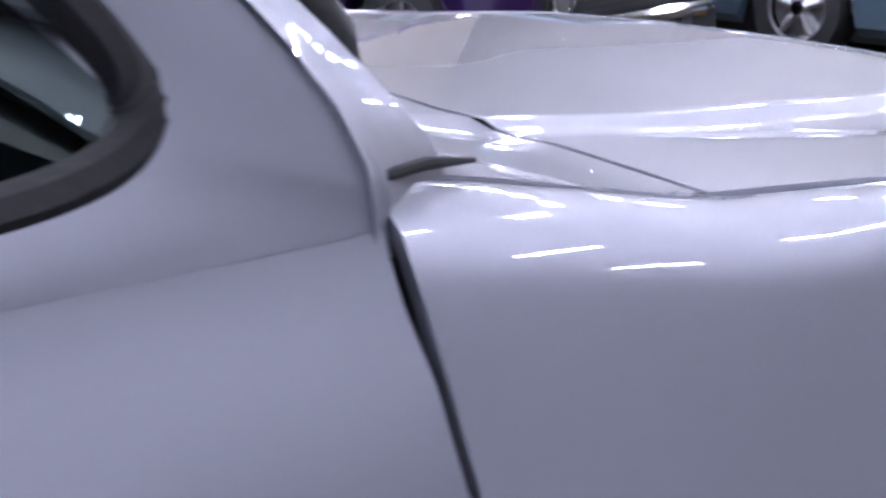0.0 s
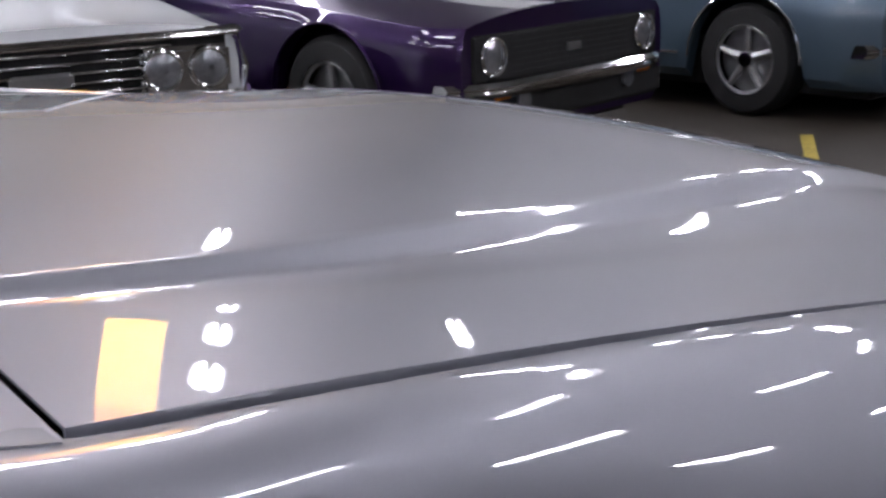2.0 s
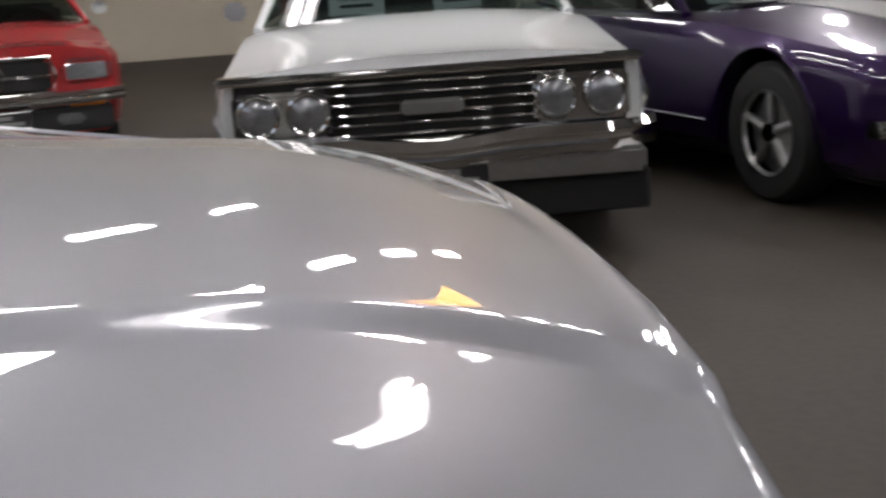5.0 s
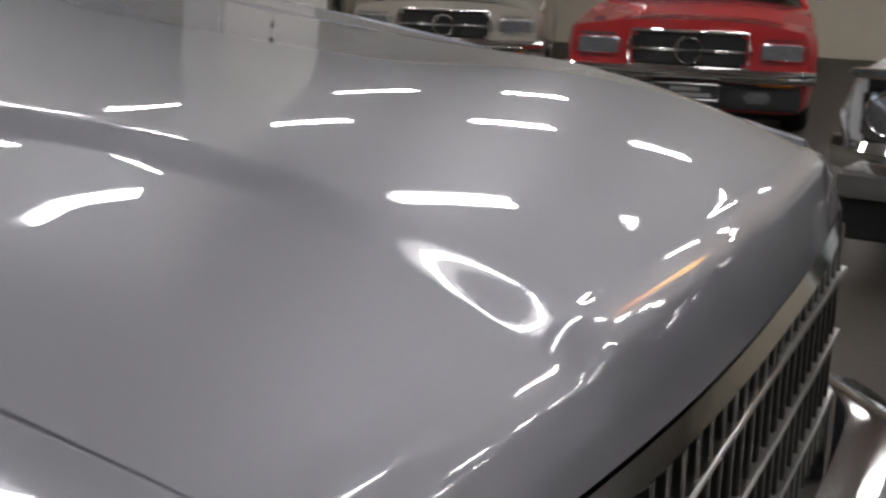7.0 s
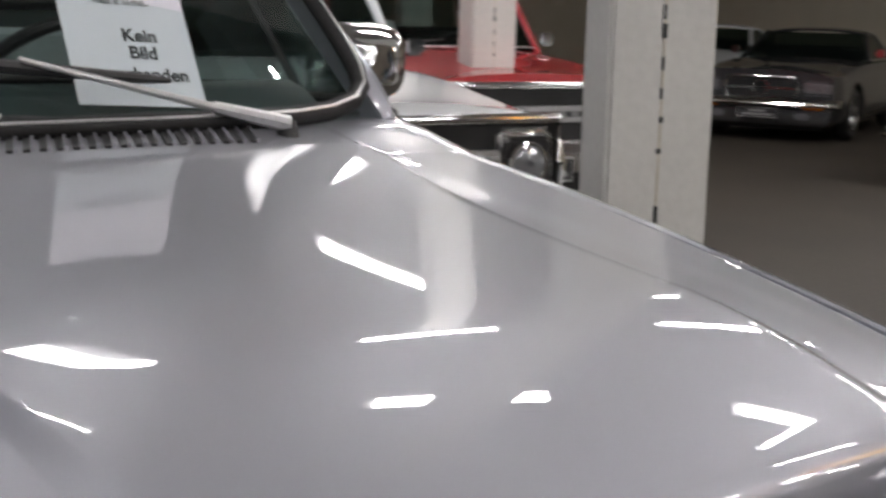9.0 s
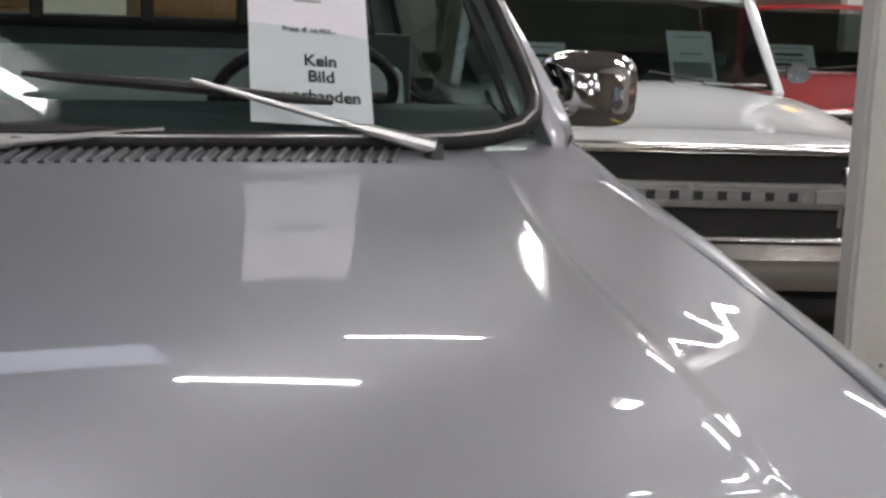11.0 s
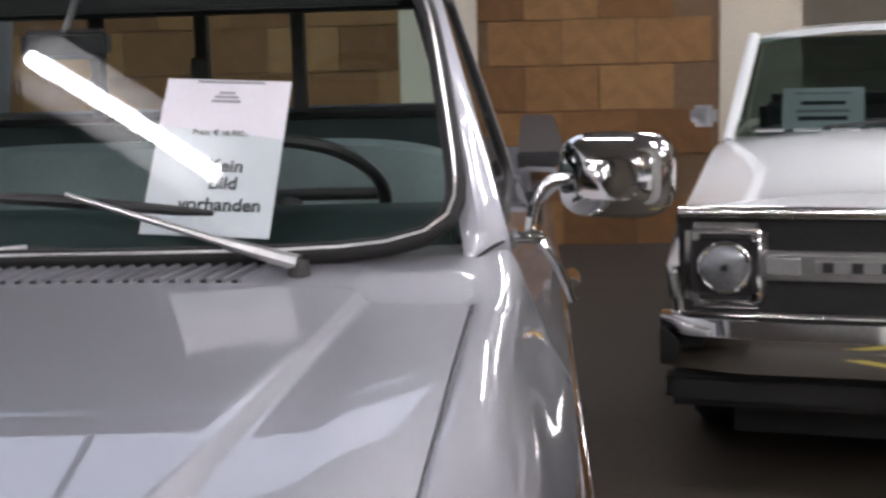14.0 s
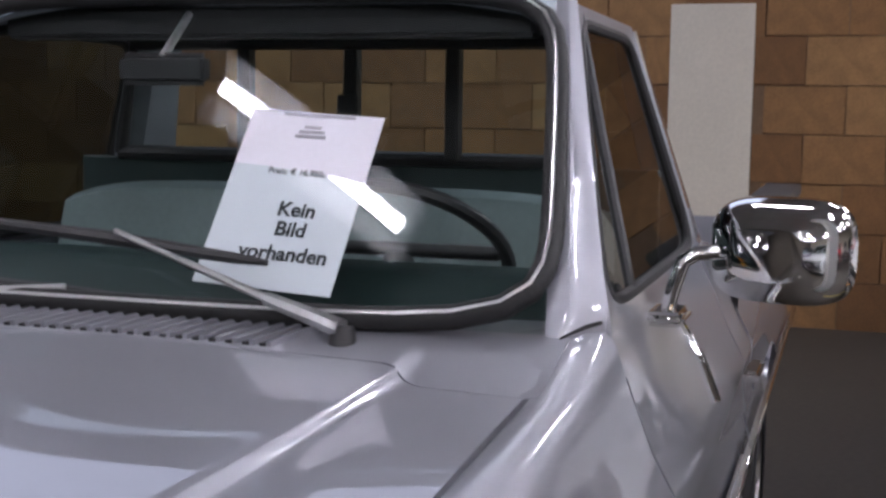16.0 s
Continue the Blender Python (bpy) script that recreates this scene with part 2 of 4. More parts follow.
def sign_sheet(name, label, m, w, h, bars, parent=None, category="price sign"):
    """A sheet of paper in a clear sleeve, with dark bars for its lines. Local: x across, z up, facing -y; bars: (x, z, width, height, material)."""
    s = thing(name, label, category, m, "price signs")
    part("sheet_of_paper", box(-w / 2, w / 2, -0.0015, 0.0015, 0, h), PAPER, s, smooth=False)
    for x, z, bw, bh, mt in bars:
        part("printed_line", box(x - bw / 2, x + bw / 2, -0.0030, -0.0016, z - bh / 2, z + bh / 2), mt, s, smooth=False)
    return s


# ---- hall ----
def hall():
    x0, x1, y0, y1, h = -9.3, 13.0, -9.0, 18.0, 4.25
    tagged(part("floor", box(x0 - 8, x1 + 1, y0 - 1, y1 + 1, -0.25, 0), CONCRETE, smooth=False), "worn brown-grey polished concrete floor of the car hall", "floor", kind="structure")
    tagged(part("ceiling", box(x0 - 8, x1 + 1, y0 - 1, y1 + 1, h, h + 0.2), CEIL, smooth=False), "pale grey painted hall ceiling", "ceiling", kind="structure")
    tagged(part("wall_south", box(x0 - 8, x1, y0 - 0.3, y0, 0, h), PALEWALL, smooth=False), "grey-blue plain hall wall", "wall", kind="structure")
    tagged(part("wall_north", box(x0 - 8, x1, y1, y1 + 0.3, 0, h), WALLP, smooth=False), "cream painted plain hall wall", "wall", kind="structure")
    tagged(part("wall_east", box(x1, x1 + 0.3, y0, y1, 0, h), DIMWALL, smooth=False), "grey-brown plain hall wall", "wall", kind="structure")
    tagged(part("wall_far", box(x0 - 8.3, x0 - 8, y0, y1, 0, h), WALLP, smooth=False), "cream painted plain hall wall", "wall", kind="structure")


hall()


# ---- silver pickup: nose at x = 0, facing +x, its left side at +y ----
SILL = 1.198
HOOD_REAR = -1.235
NOSE = -0.100


def gap_y(x):
    """Half width of the bonnet, a little narrower towards the nose."""
    return 0.7078 - 0.0498 * (min(max(x, -1.24), -0.05) + 0.7)


def crease_y(x):
    return 0.3703 - 0.1142 * (x + 0.1) + 0.0345 * (x + 0.1) ** 2 + 0.3072 * max(0.0, x + 0.44) ** 2


def crease_z(x):
    return 1.0338 - 0.0893 * x + 0.0471 * (x + 0.7) ** 2 - 0.6527 * max(0.0, x + 0.44) ** 2


def edge_z(x):
    return 0.964 - 0.1558 * x - 0.051 * (x + 0.7) ** 2 - 0.0577 * max(0.0, x + 0.44) ** 2


def step_width(x):
    return 0.0115 + 0.0258 * (x + 1.3)


def step_drop(x):
    return 0.0100 + 0.0029 * (x + 1.3)


def hood_z(x, y):
    """Height of the bonnet skin: a slightly crowned raised middle, a bevelled step and flatter sides."""
    a = abs(y)
    c, w, d = crease_y(x), step_width(x), step_drop(x)
    zc, ze = crease_z(x), edge_z(x)
    if a <= c:
        return zc + 0.010 * (1 - (a / c) ** 2)
    if a <= c + w:
        k = (a - c) / w
        return zc - d * (0.25 * smooth01(k) + 0.75 * k)
    k = min(1.0, (a - c - w) / (gap_y(x) - c - w))
    return lerp(zc - d, ze, 0.7 * k + 0.3 * k * k)


def hood_rows():
    us = [i / 24 for i in range(25)]
    bev = [0.0, 0.12, 0.3, 0.5, 0.7, 0.88, 1.0]

    def front(y):
        return NOSE - 0.062 * (abs(y) / 0.72) ** 2.5

    def rear(y):
        """The raised middle reaches further back than the sides."""
        return HOOD_REAR - 0.045 * smooth01((crease_y(HOOD_REAR) + 0.05 - abs(y)) / 0.07)

    rows = []
    for i in range(49):
        u = i / 48
        x = lerp(HOOD_REAR, front(0.45), u)
        c, w, e = crease_y(x), step_width(x), gap_y(x) - 0.0025
        h = [c * k for k in us] + [c + w * k for k in bev[1:]] + [lerp(c + w, e, k / 18) for k in range(1, 19)]
        row = []
        for y in [-v for v in reversed(h[1:])] + h:
            xx = lerp(rear(y), front(y), u)
            row.append((xx, y, hood_z(lerp(xx, x, smooth01(u * 3)), y)))
        rows.append(row)
    # nose: a firm edge, then an upright face down to the grille header
    base = rows[-1]
    for i in range(1, 9):
        a = radians(78) * i / 8
        rows.append([(x + 0.036 * math.sin(a), y, z - 0.030 * (1 - math.cos(a))) for x, y, z in base])
    edge = rows[-1]
    for i in range(1, 6):
        k = i / 5
        rows.append([(x + 0.020 * k - 0.006 * k * k, y, lerp(z, 0.914, k)) for x, y, z in edge])
    # turned-down sides
    return [[(r[0][0], r[0][1], r[0][2] - 0.012)] + r + [(r[-1][0], r[-1][1], r[-1][2] - 0.012)] for r in rows]


def side_profile(x):
    """Half section of the lower body from the shoulder outward and down: (y, z)."""
    back = min(max(-1.20 - x, 0.0), 0.30)
    ze = edge_z(max(x, -1.20)) + 0.105 * back + (SILL - 0.0315 - edge_z(-1.20)) * smooth01(back / 0.30)
    s = 0.0
    if x > -0.30:
        s = 0.035 * ((x + 0.30) / 0.30) ** 2
    g = gap_y(x)
    w = g + lerp(0.135, 0.185, smooth01((-0.5 - x) / 0.7)) - s
    front = [(g + 0.002, -0.014), (g + 0.003, -0.004), (g + 0.009, -0.001), (g + 0.026, -0.005), (g + 0.050, -0.014), (g + 0.072 - s / 2, -0.028), (g + 0.092 - s, -0.050), (w - 0.022, -0.082), (w - 0.010, -0.12), (w, -0.17)]
    rear = [(g + 0.002, -0.014), (g + 0.003, -0.004), (g + 0.010, -0.001), (g + 0.030, -0.002), (g + 0.050, -0.007), (g + 0.063, -0.018), (g + 0.073, -0.040), (g + 0.087, -0.080), (g + 0.103, -0.12), (g + 0.127, -0.18)]
    k = smooth01((-0.50 - x) / 0.72)
    upper = [(lerp(a[0], c[0], k), ze + lerp(a[1], c[1], k)) for a, c in zip(front, rear)]
    m = w - 0.022 * k
    return upper + [(m + 0.002, ze - 0.25), (m, ze - 0.31), (w - 0.012, ze - 0.37), (w - 0.035, ze - 0.405), (w - 0.030, ze - 0.45), (w - 0.015, ze - 0.50), (w - 0.03, ze - 0.58), (w - 0.06, ze - 0.66)]


def arch_cut(pts, x, wheels, r=0.44, zc=0.36):
    """Lift the lower edge of a section over the wheels."""
    for wx in wheels:
        d = abs(x - wx)
        if d < r:
            lim = zc + math.sqrt(r * r - d * d)
            pts = [(y, max(z, lim)) for y, z in pts]
    return pts


WHEELS = (-0.82, -3.80)


def seam_lean(z):
    """How far back the door's front edge leans near its top."""
    return -0.010 * smooth01((z - 1.06) / 0.14)


def body_side(x0, x1, n, side, parent, name, label="", first=0):
    xs = [lerp(x0, x1, i / n) for i in range(n + 1)]
    secs = []
    for x in xs:
        pts = arch_cut(side_profile(x)[first:], x, WHEELS)
        k = smooth01((-1.30 - x) / 0.18)
        secs.append([(x + k * seam_lean(z), side * y, z) for y, z in pts])
    b = sheet(secs, 0.012)
    for v in b.verts:
        v.co.x = min(max(v.co.x, x1 + seam_lean(v.co.z)), x0)
    return part(name, b, SILVER, parent, label)


WS_B = [(-1.475, 0.0), (-1.478, 0.25), (-1.484, 0.45), (-1.49, 0.60), (-1.498, 0.665)]


def ws_point(u, v):
    """A point of the windscreen: u from -1 (right) to 1 (left), v from 0 (foot) to 1 (top)."""
    hw = lerp(0.710, 0.605, v)
    bow = 0.03 * (1 - u * u)
    return Vector((lerp(-1.44, -1.93, v) + bow, u * hw, lerp(1.190, 1.705, v)))


def door_edge(s, v):
    """Rear edge of the windscreen pillar, along the front of the door's frame."""
    k = max(0.0, v)
    x = -1.510 - 0.522 * (k - 0.10 * (1 - math.exp(-k / 0.10)))
    return Vector((x, s * lerp(0.793, 0.632, k ** 1.05), lerp(1.200, 1.712, k) if v >= 0 else 1.200 + v * 0.3))


def window_loop(s, a, inward):
    """Rounded opening of the door window; inward 0 is the frame's rim, 1 the glass edge."""
    cu, cv = math.cos(a), math.sin(a)
    e = 10 if inward else 60
    n = (abs(cu) ** e + abs(cv) ** e) ** (1 / e)
    m = 0.030 * inward
    u = 0.5 + 0.5 * cu / n
    v = 0.5 + 0.5 * cv / n
    z = lerp(lerp(SILL - 0.016, SILL + 0.010, inward), 1.700 - m, v)
    front = door_edge(s, v).x + 0.012 * (1 - inward) - inward * lerp(0.070, 0.03, v)
    back = lerp(-2.66, -2.60, v) + m
    y = lerp(0.790, 0.630, max(0.0, (z - SILL) / 0.5) ** 1.05) + 0.10 * max(0.0, SILL - z) - 0.006 * inward
    return Vector((lerp(back, front, u), s * y, z))


def pickup():
    t = thing("pickup_truck", "silver 1970s pickup truck with chrome trim parked on the concrete floor", "pickup truck")
    hood = part("hood", sheet(hood_rows(), 0.0015), SILVER, t, "smooth silver bonnet with two bevelled creases")
    # grille header and chrome lip under the bonnet's nose
    b = bmesh.new()
    ys = [0.81 * i / 24 for i in range(-24, 25)]
    secs = []
    for y in ys:
        p = 0.062 * (abs(y) / 0.72) ** 2.5
        secs.append([(-0.075 - p, y, 0.907), (-0.054 - p, y, 0.906), (-0.044 - p, y, 0.893), (-0.054 - p, y, 0.878), (-0.08 - p, y, 0.874)])
    loft(secs, True, True, b)
    part("grille_molding", b, CHROME, t, "chrome moulding above the grille")
    g = part("grille", box(-0.16, -0.13, -0.60, 0.60, 0.56, 0.885), DARK, t, "dark grille with upright and level bars")
    for i in range(-13, 14):
        part("grille_bar", box(-0.13, -0.075, i * 0.045 - 0.005, i * 0.045 + 0.005, 0.565, 0.876, 0.002, 1), GRILLE, g)
    for k in range(3):
        z = 0.64 + k * 0.085
        part("grille_rail", box(-0.125, -0.07, -0.62, 0.62, z - 0.004, z + 0.004, 0.0015, 1), STEEL, g)
    for s in (-1, 1):
        hp = part("headlight_panel", box(-0.21, -0.125, min(s * 0.61, s * 0.79), max(s * 0.61, s * 0.79), 0.56, 0.872, 0.012), CHROME, t, "chrome headlamp surround")
        headlight(hp, -0.11, s * 0.70, 0.765, 0.086)
        part("turn_lamp", box(-0.13, -0.113, s * 0.70 - 0.085, s * 0.70 + 0.085, 0.585, 0.625, 0.006), AMBER, hp)
    # bumper with turned ends
    secs = []
    for i in range(-24, 25):
        y = 0.97 * i / 24
        back = 0.10 * max(0, (abs(y) - 0.72) / 0.25) ** 2
        pr = [(-0.06, 0.36), (0.02, 0.37), (0.055, 0.40), (0.06, 0.45), (0.045, 0.485), (0.055, 0.50), (0.05, 0.535), (0.02, 0.555), (-0.06, 0.56)]
        secs.append([(x - back, y, z) for x, z in pr])
    part("front_bumper", loft(secs, True, True), CHROME, t, "chrome front bumper")
    part("valance", box(-0.22, -0.10, -0.88, 0.88, 0.40, 0.58, 0.01), SILVER, t)
    # fenders, doors, cab corners and bed sides
    for s in (-1, 1):
        flange = [[(x, s * (gap_y(x) - 0.010), edge_z(x) - 0.016), (x, s * (gap_y(x) + 0.006), edge_z(x) - 0.016)] for x in [lerp(-0.16, -1.235, i / 20) for i in range(21)]]
        part("gap_flange", sheet(flange, 0.002), SILVER, t)
        f = body_side(-0.15, -1.489, 62, s, t, "front_fender", "silver front wing with a rounded shoulder")
        part("marker_lamp", box(-0.36, -0.28, s * 0.825 - 0.012, s * 0.825 + 0.012, 0.60, 0.64, 0.004), AMBER, f)
        # door with the step up to the sill of its window
        secs = []
        for i in range(30):
            x = lerp(-1.4955, -2.66, i / 29)
            low_pts = side_profile(-1.62)
            pts = [(0.750, SILL - 0.012), (0.780, SILL - 0.0085), (0.7885, SILL - 0.0095), (0.7935, SILL - 0.023), (0.803, SILL - 0.048)] + low_pts[7:]
            secs.append([(x + (1 - smooth01(i / 6)) * seam_lean(z), s * y, z) for y, z in pts])
        skin = sheet(secs, 0.012)
        for v in skin.verts:
            v.co.x = min(max(v.co.x, -2.66), -1.4955 + seam_lean(v.co.z))
            v.co.z = min(v.co.z, SILL - 0.008)
        d = part("door", skin, SILVER, t, "silver cab door with a two-tone lower band")
        part("door_band", box(-2.64, -1.50, min(s * 0.902, s * 0.909), max(s * 0.902, s * 0.909), 0.60, 0.735, 0.002, 1), STEEL, d, "brushed lower trim band")
        hb = box(-2.60, -2.44, min(s * 0.915, s * 0.95), max(s * 0.915, s * 0.95), 0.94, 0.965, 0.008)
        part("door_handle", hb, CHROME, d)
        secs = []
        for i in range(8):
            x = lerp(-2.672, -2.90, i / 7)
            pts = [(0.735, SILL), (0.765, SILL + 0.001), (0.795, SILL - 0.008)] + side_profile(-1.62)[4:]
            secs.append([(x, s * y, z) for y, z in pts])
        part("cab_corner", sheet(secs, 0.012), SILVER, t)
        secs = []
        for i in range(60):
            x = lerp(-2.94, -5.05, i / 59)
            pts = [(0.79, 1.09), (0.79, 1.198), (0.82, 1.205), (0.90, 1.200), (0.918, 1.15)] + side_profile(-1.62)[8:]
            pts = arch_cut(pts, x, WHEELS)
            secs.append([(x, s * y, z) for y, z in pts])
        skin = sheet(secs, 0.014)
        for v in skin.verts:
            v.co.y = s * min(max(s * v.co.y, 0.77), 0.94)
            v.co.x = min(max(v.co.x, -5.05), -2.94)
            v.co.z = min(v.co.z, 1.206)
        part("bed_side", skin, SILVER, t, "silver cargo bed side with a black rail cap")
        part("bed_rail", box(-5.05, -2.94, min(s * 0.79, s * 0.93), max(s * 0.79, s * 0.93), 1.205, 1.245, 0.006), PLASTIC, t)
        for wx in WHEELS:
            wheel(t, wx, s * 0.77, s, 0.36, 0.22, 0.20, 8)
            part("wheel_well", box(wx - 0.42, wx + 0.42, min(s * 0.55, s * 0.60), max(s * 0.55, s * 0.60), 0.25, 0.86), DARK, t, smooth=False)
        # chrome strip along the body
        part("body_molding", box(-5.0, -1.25, min(s * 0.913, s * 0.932), max(s * 0.913, s * 0.932), 0.735, 0.755, 0.004, 1), CHROME, t)
    part("chassis", box(-4.9, -0.25, -0.60, 0.60, 0.24, 0.55), DARK, t, smooth=False)
    part("engine_bay", box(-1.40, -0.22, -0.64, 0.64, 0.5, 0.88), DARK, t, smooth=False)
    part("bed_floor", box(-5.05, -2.94, -0.86, 0.86, 0.62, 0.66), DARK, t, smooth=False)
    part("tailgate", box(-5.10, -5.05, -0.82, 0.82, 0.55, 1.10, 0.01), SILVER, t)
    part("bed_front_wall", box(-2.975, -2.94, -0.86, 0.86, 0.64, 1.13, 0.006), PLASTIC, t)
    cab(t)
    return t


def cowl_line(y):
    """Front and back of the cowl at y."""
    a = abs(y)
    return HOOD_REAR - 0.004 - 0.045 * smooth01((crease_y(HOOD_REAR) + 0.05 - a) / 0.07), -1.400 - 0.045 * (a / 0.74) ** 2


def cowl_z(x, y):
    xf, xb = cowl_line(y)
    k = (x - xf) / (xb - xf)
    return lerp(hood_z(xf, y) - 0.001, 1.186, smooth01(k) * 0.3 + 0.7 * k)


def cab(t):
    # cowl between bonnet and windscreen, from bonnet gap to the pane's foot
    secs = []
    for i in range(-60, 61):
        y = 0.744 * i / 60
        xf, xb = cowl_line(y)
        row = [(xf, y, hood_z(xf, y) - 0.03)]
        for k in (0.0, 0.06, 0.16, 0.3, 0.5, 0.75, 1.0):
            x = lerp(xf, xb, k)
            row.append((x, y, cowl_z(x, y)))
        row.append((xb - 0.12, y, 1.190))
        secs.append(row)
    cowl = part("cowl_panel", sheet(secs, 0.006), SILVER, t, "silver cowl panel with a row of louvres")
    # louvres: slots along the cowl, dark gaps with raised lips
    for k in range(-13, 14):
        y = k * 0.0262
        for name, m, y0, y1, z0, z1 in (("louvre_slot", PLASTIC, -0.0055, 0.0055, -0.002, 0.0042), ("louvre_lip", SILVER, 0.0055, 0.0125, -0.002, 0.0078)):
            bm = box(-1.388, -1.300, y + y0, y + y1, z0, z1)
            for v in bm.verts:
                v.co.y += 0.034 * (-1.300 - v.co.x) / 0.088
                v.co.z += cowl_z(v.co.x, v.co.y)
            part(name, bm, m, cowl, smooth=False)
    # windscreen pane
    nu, nv = 20, 10
    pane = loft([[ws_point(-1 + 2 * i / nu, j / nv) for i in range(nu + 1)] for j in range(nv + 1)])
    w = part("windshield", pane, GLASS, t, "clear raked windscreen in a dark rubber seal")
    w.visible_shadow = False
    # rubber seal and bright bead round the pane, with rounded corners
    loop = []
    for i in range(72):
        a = 2 * math.pi * i / 72
        cu, cv = math.cos(a), math.sin(a)
        k = max(abs(cu), abs(cv))
        n = (abs(cu) ** 7 + abs(cv) ** 7) ** (1 / 7)
        p = ws_point(min(1, max(-1, cu / n)), min(1, max(0, 0.5 + 0.5 * cv / n)))
        loop.append(p + Vector((0.014, 0.012 * cu, 0.010)))
    loop.append(loop[0])
    part("windshield_seal", tube(loop, 0.019, 10), RUBBER, w)
    part("windshield_bead", tube([p + Vector((0.0135, 0, 0.0105)) for p in loop], 0.0034, 8), STEEL, w)
    # pillars and roof
    for s in (-1, 1):
        # pillar skin: from the windscreen's edge round to the door opening, flaring into the cowl side
        secs = []
        for j in range(19):
            v = -0.10 + 1.12 * (j / 18) ** 1.25
            p = ws_point(s, min(max(v, 0), 1)) + Vector((0, 0, min(v, 0) * 0.5))
            f = (1 - smooth01(v / 0.34))
            o = door_edge(s, v)
            q0 = p + Vector((0.010, s * 0.004, -0.002))
            q1 = p + Vector((0.008 + 0.006 * f, s * 0.022, 0.002))
            mid = p.lerp(o, 0.5) + Vector((0.008 + 0.004 * f, s * 0.005, 0.002))
            secs.append([q0, q1, q1.lerp(mid, 0.5) + Vector((0.005, s * 0.004, 0.002)), mid, mid.lerp(o, 0.55) + Vector((0.002, s * 0.002, 0.0)), o, o + Vector((-0.001, -s * 0.03, 0)), p + Vector((-0.05, -s * 0.005, 0))])
        part("a_pillar", loft(secs, True, True), SILVER, t, "smooth silver windscreen pillar flaring into the cowl")
        # dark slot where the pillar's foot meets the wing
        part("cowl_slot", tube([(-1.415, s * 0.738, 1.190), (-1.465, s * 0.766, 1.201), (-1.496, s * 0.780, 1.203)], [0.0015, 0.0035, 0.003], 8), DARK, t)
        # fill between cowl, wing and pillar foot
        fill = []
        for k in range(9):
            x = lerp(-1.242, -1.515, k / 8)
            e = side_profile(x)[2]
            zi = lerp(cowl_z(-1.242, 0.72), 1.190, smooth01(k / 6))
            fill.append([(x, s * (0.60 if k > 3 else 0.70), zi - 0.006), (x, s * 0.715, zi - 0.001), (x, s * (e[0] + 0.004), e[1] + 0.0005)])
        part("cowl_side", sheet(fill, 0.004), SILVER, t)
        # door's upper frame: broad rounded metal round the panes
        outer, inner = [], []
        # close steps round the lower front corner, wider ones elsewhere
        for k in range(240):
            w = 2 * math.pi * k / 240
            a = -0.22 * math.pi + w - 0.88 * math.sin(w)
            outer.append(window_loop(s, a, 0.0))
            inner.append(window_loop(s, a, 1.0))
        ringsec = []
        for k in range(241):
            o, n = outer[k % 240], inner[k % 240]
            ringsec.append([o + Vector((0, -s * 0.03, 0)), o, o.lerp(n, 0.35) + Vector((0, s * 0.001, 0)), o.lerp(n, 0.75) + Vector((0, s * 0.001, 0)), n, n + Vector((0, -s * 0.025, 0))])
        fr = part("window_frame", loft(ringsec), SILVER, t, "silver door window frame with rounded corners")
        part("window_seal", tube([p + Vector((0, -s * 0.008, 0)) for p in inner + inner[:1]], 0.012, 8), RUBBER, fr)
        # vent pane and main pane
        vent = loft([[Vector((-1.565, s * 0.775, SILL + 0.005)), Vector((-1.80, s * 0.772, SILL + 0.01))], [Vector((-2.00, s * 0.622, 1.67)), Vector((-2.035, s * 0.622, 1.68))]])
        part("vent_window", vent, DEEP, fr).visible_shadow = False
        main = loft([[Vector((-1.81, s * 0.772, SILL + 0.005)), Vector((-2.64, s * 0.772, SILL + 0.005))], [Vector((-2.04, s * 0.622, 1.68)), Vector((-2.60, s * 0.620, 1.69))]])
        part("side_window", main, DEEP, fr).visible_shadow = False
        part("vent_post", tube([(-1.805, s * 0.775, SILL), (-2.04, s * 0.624, 1.685)], 0.010, 8), PLASTIC, fr)
        part("vent_latch", tube([(-1.83, s * 0.735, 1.22), (-1.83, s * 0.72, 1.245), (-1.845, s * 0.715, 1.27)], 0.008, 8), CHROME, fr)
        # rear pillar of the cab
        secs = [[Vector((-2.655, s * 0.787, 1.185)), Vector((-2.88, s * 0.775, 1.185)), Vector((-2.86, s * 0.69, 1.17)), Vector((-2.67, s * 0.70, 1.17))], [Vector((-2.60, s * 0.635, 1.69)), Vector((-2.72, s * 0.62, 1.70)), Vector((-2.72, s * 0.57, 1.70)), Vector((-2.62, s * 0.58, 1.69))]]
        part("rear_pillar", loft(secs, True, True), SILVER, t)
    secs = []
    for i in range(17):
        x = lerp(-1.945, -2.75, i / 16)
        e = min(1, 4 * min(i / 16, 1 - i / 16))
        zc = 1.722 + 0.040 * math.sqrt(max(0, 1 - (1 - e) ** 2)) if e < 1 else 1.762
        row = []
        for k in range(-12, 13):
            u = k / 12
            row.append((x, 0.63 * u, zc - 0.055 * abs(u) ** 3.2 - (0.02 if abs(u) == 1 else 0)))
        secs.append(row)
    part("roof", sheet(secs, 0.012), SILVER, t, "silver cab roof")
    part("headliner", box(-2.72, -2.0, -0.57, 0.57, 1.672, 1.682), PLASTIC, t, smooth=False)
    part("header_shade", box(-2.04, -1.965, -0.56, 0.56, 1.64, 1.70, 0.008), PLASTIC, t)
    # rear window with sliding panes
    rw = part("rear_window", loft([[(-2.48, -0.60, 1.40), (-2.48, 0.60, 1.40)], [(-2.45, -0.54, 1.655), (-2.45, 0.54, 1.655)]]), GLASS, t)
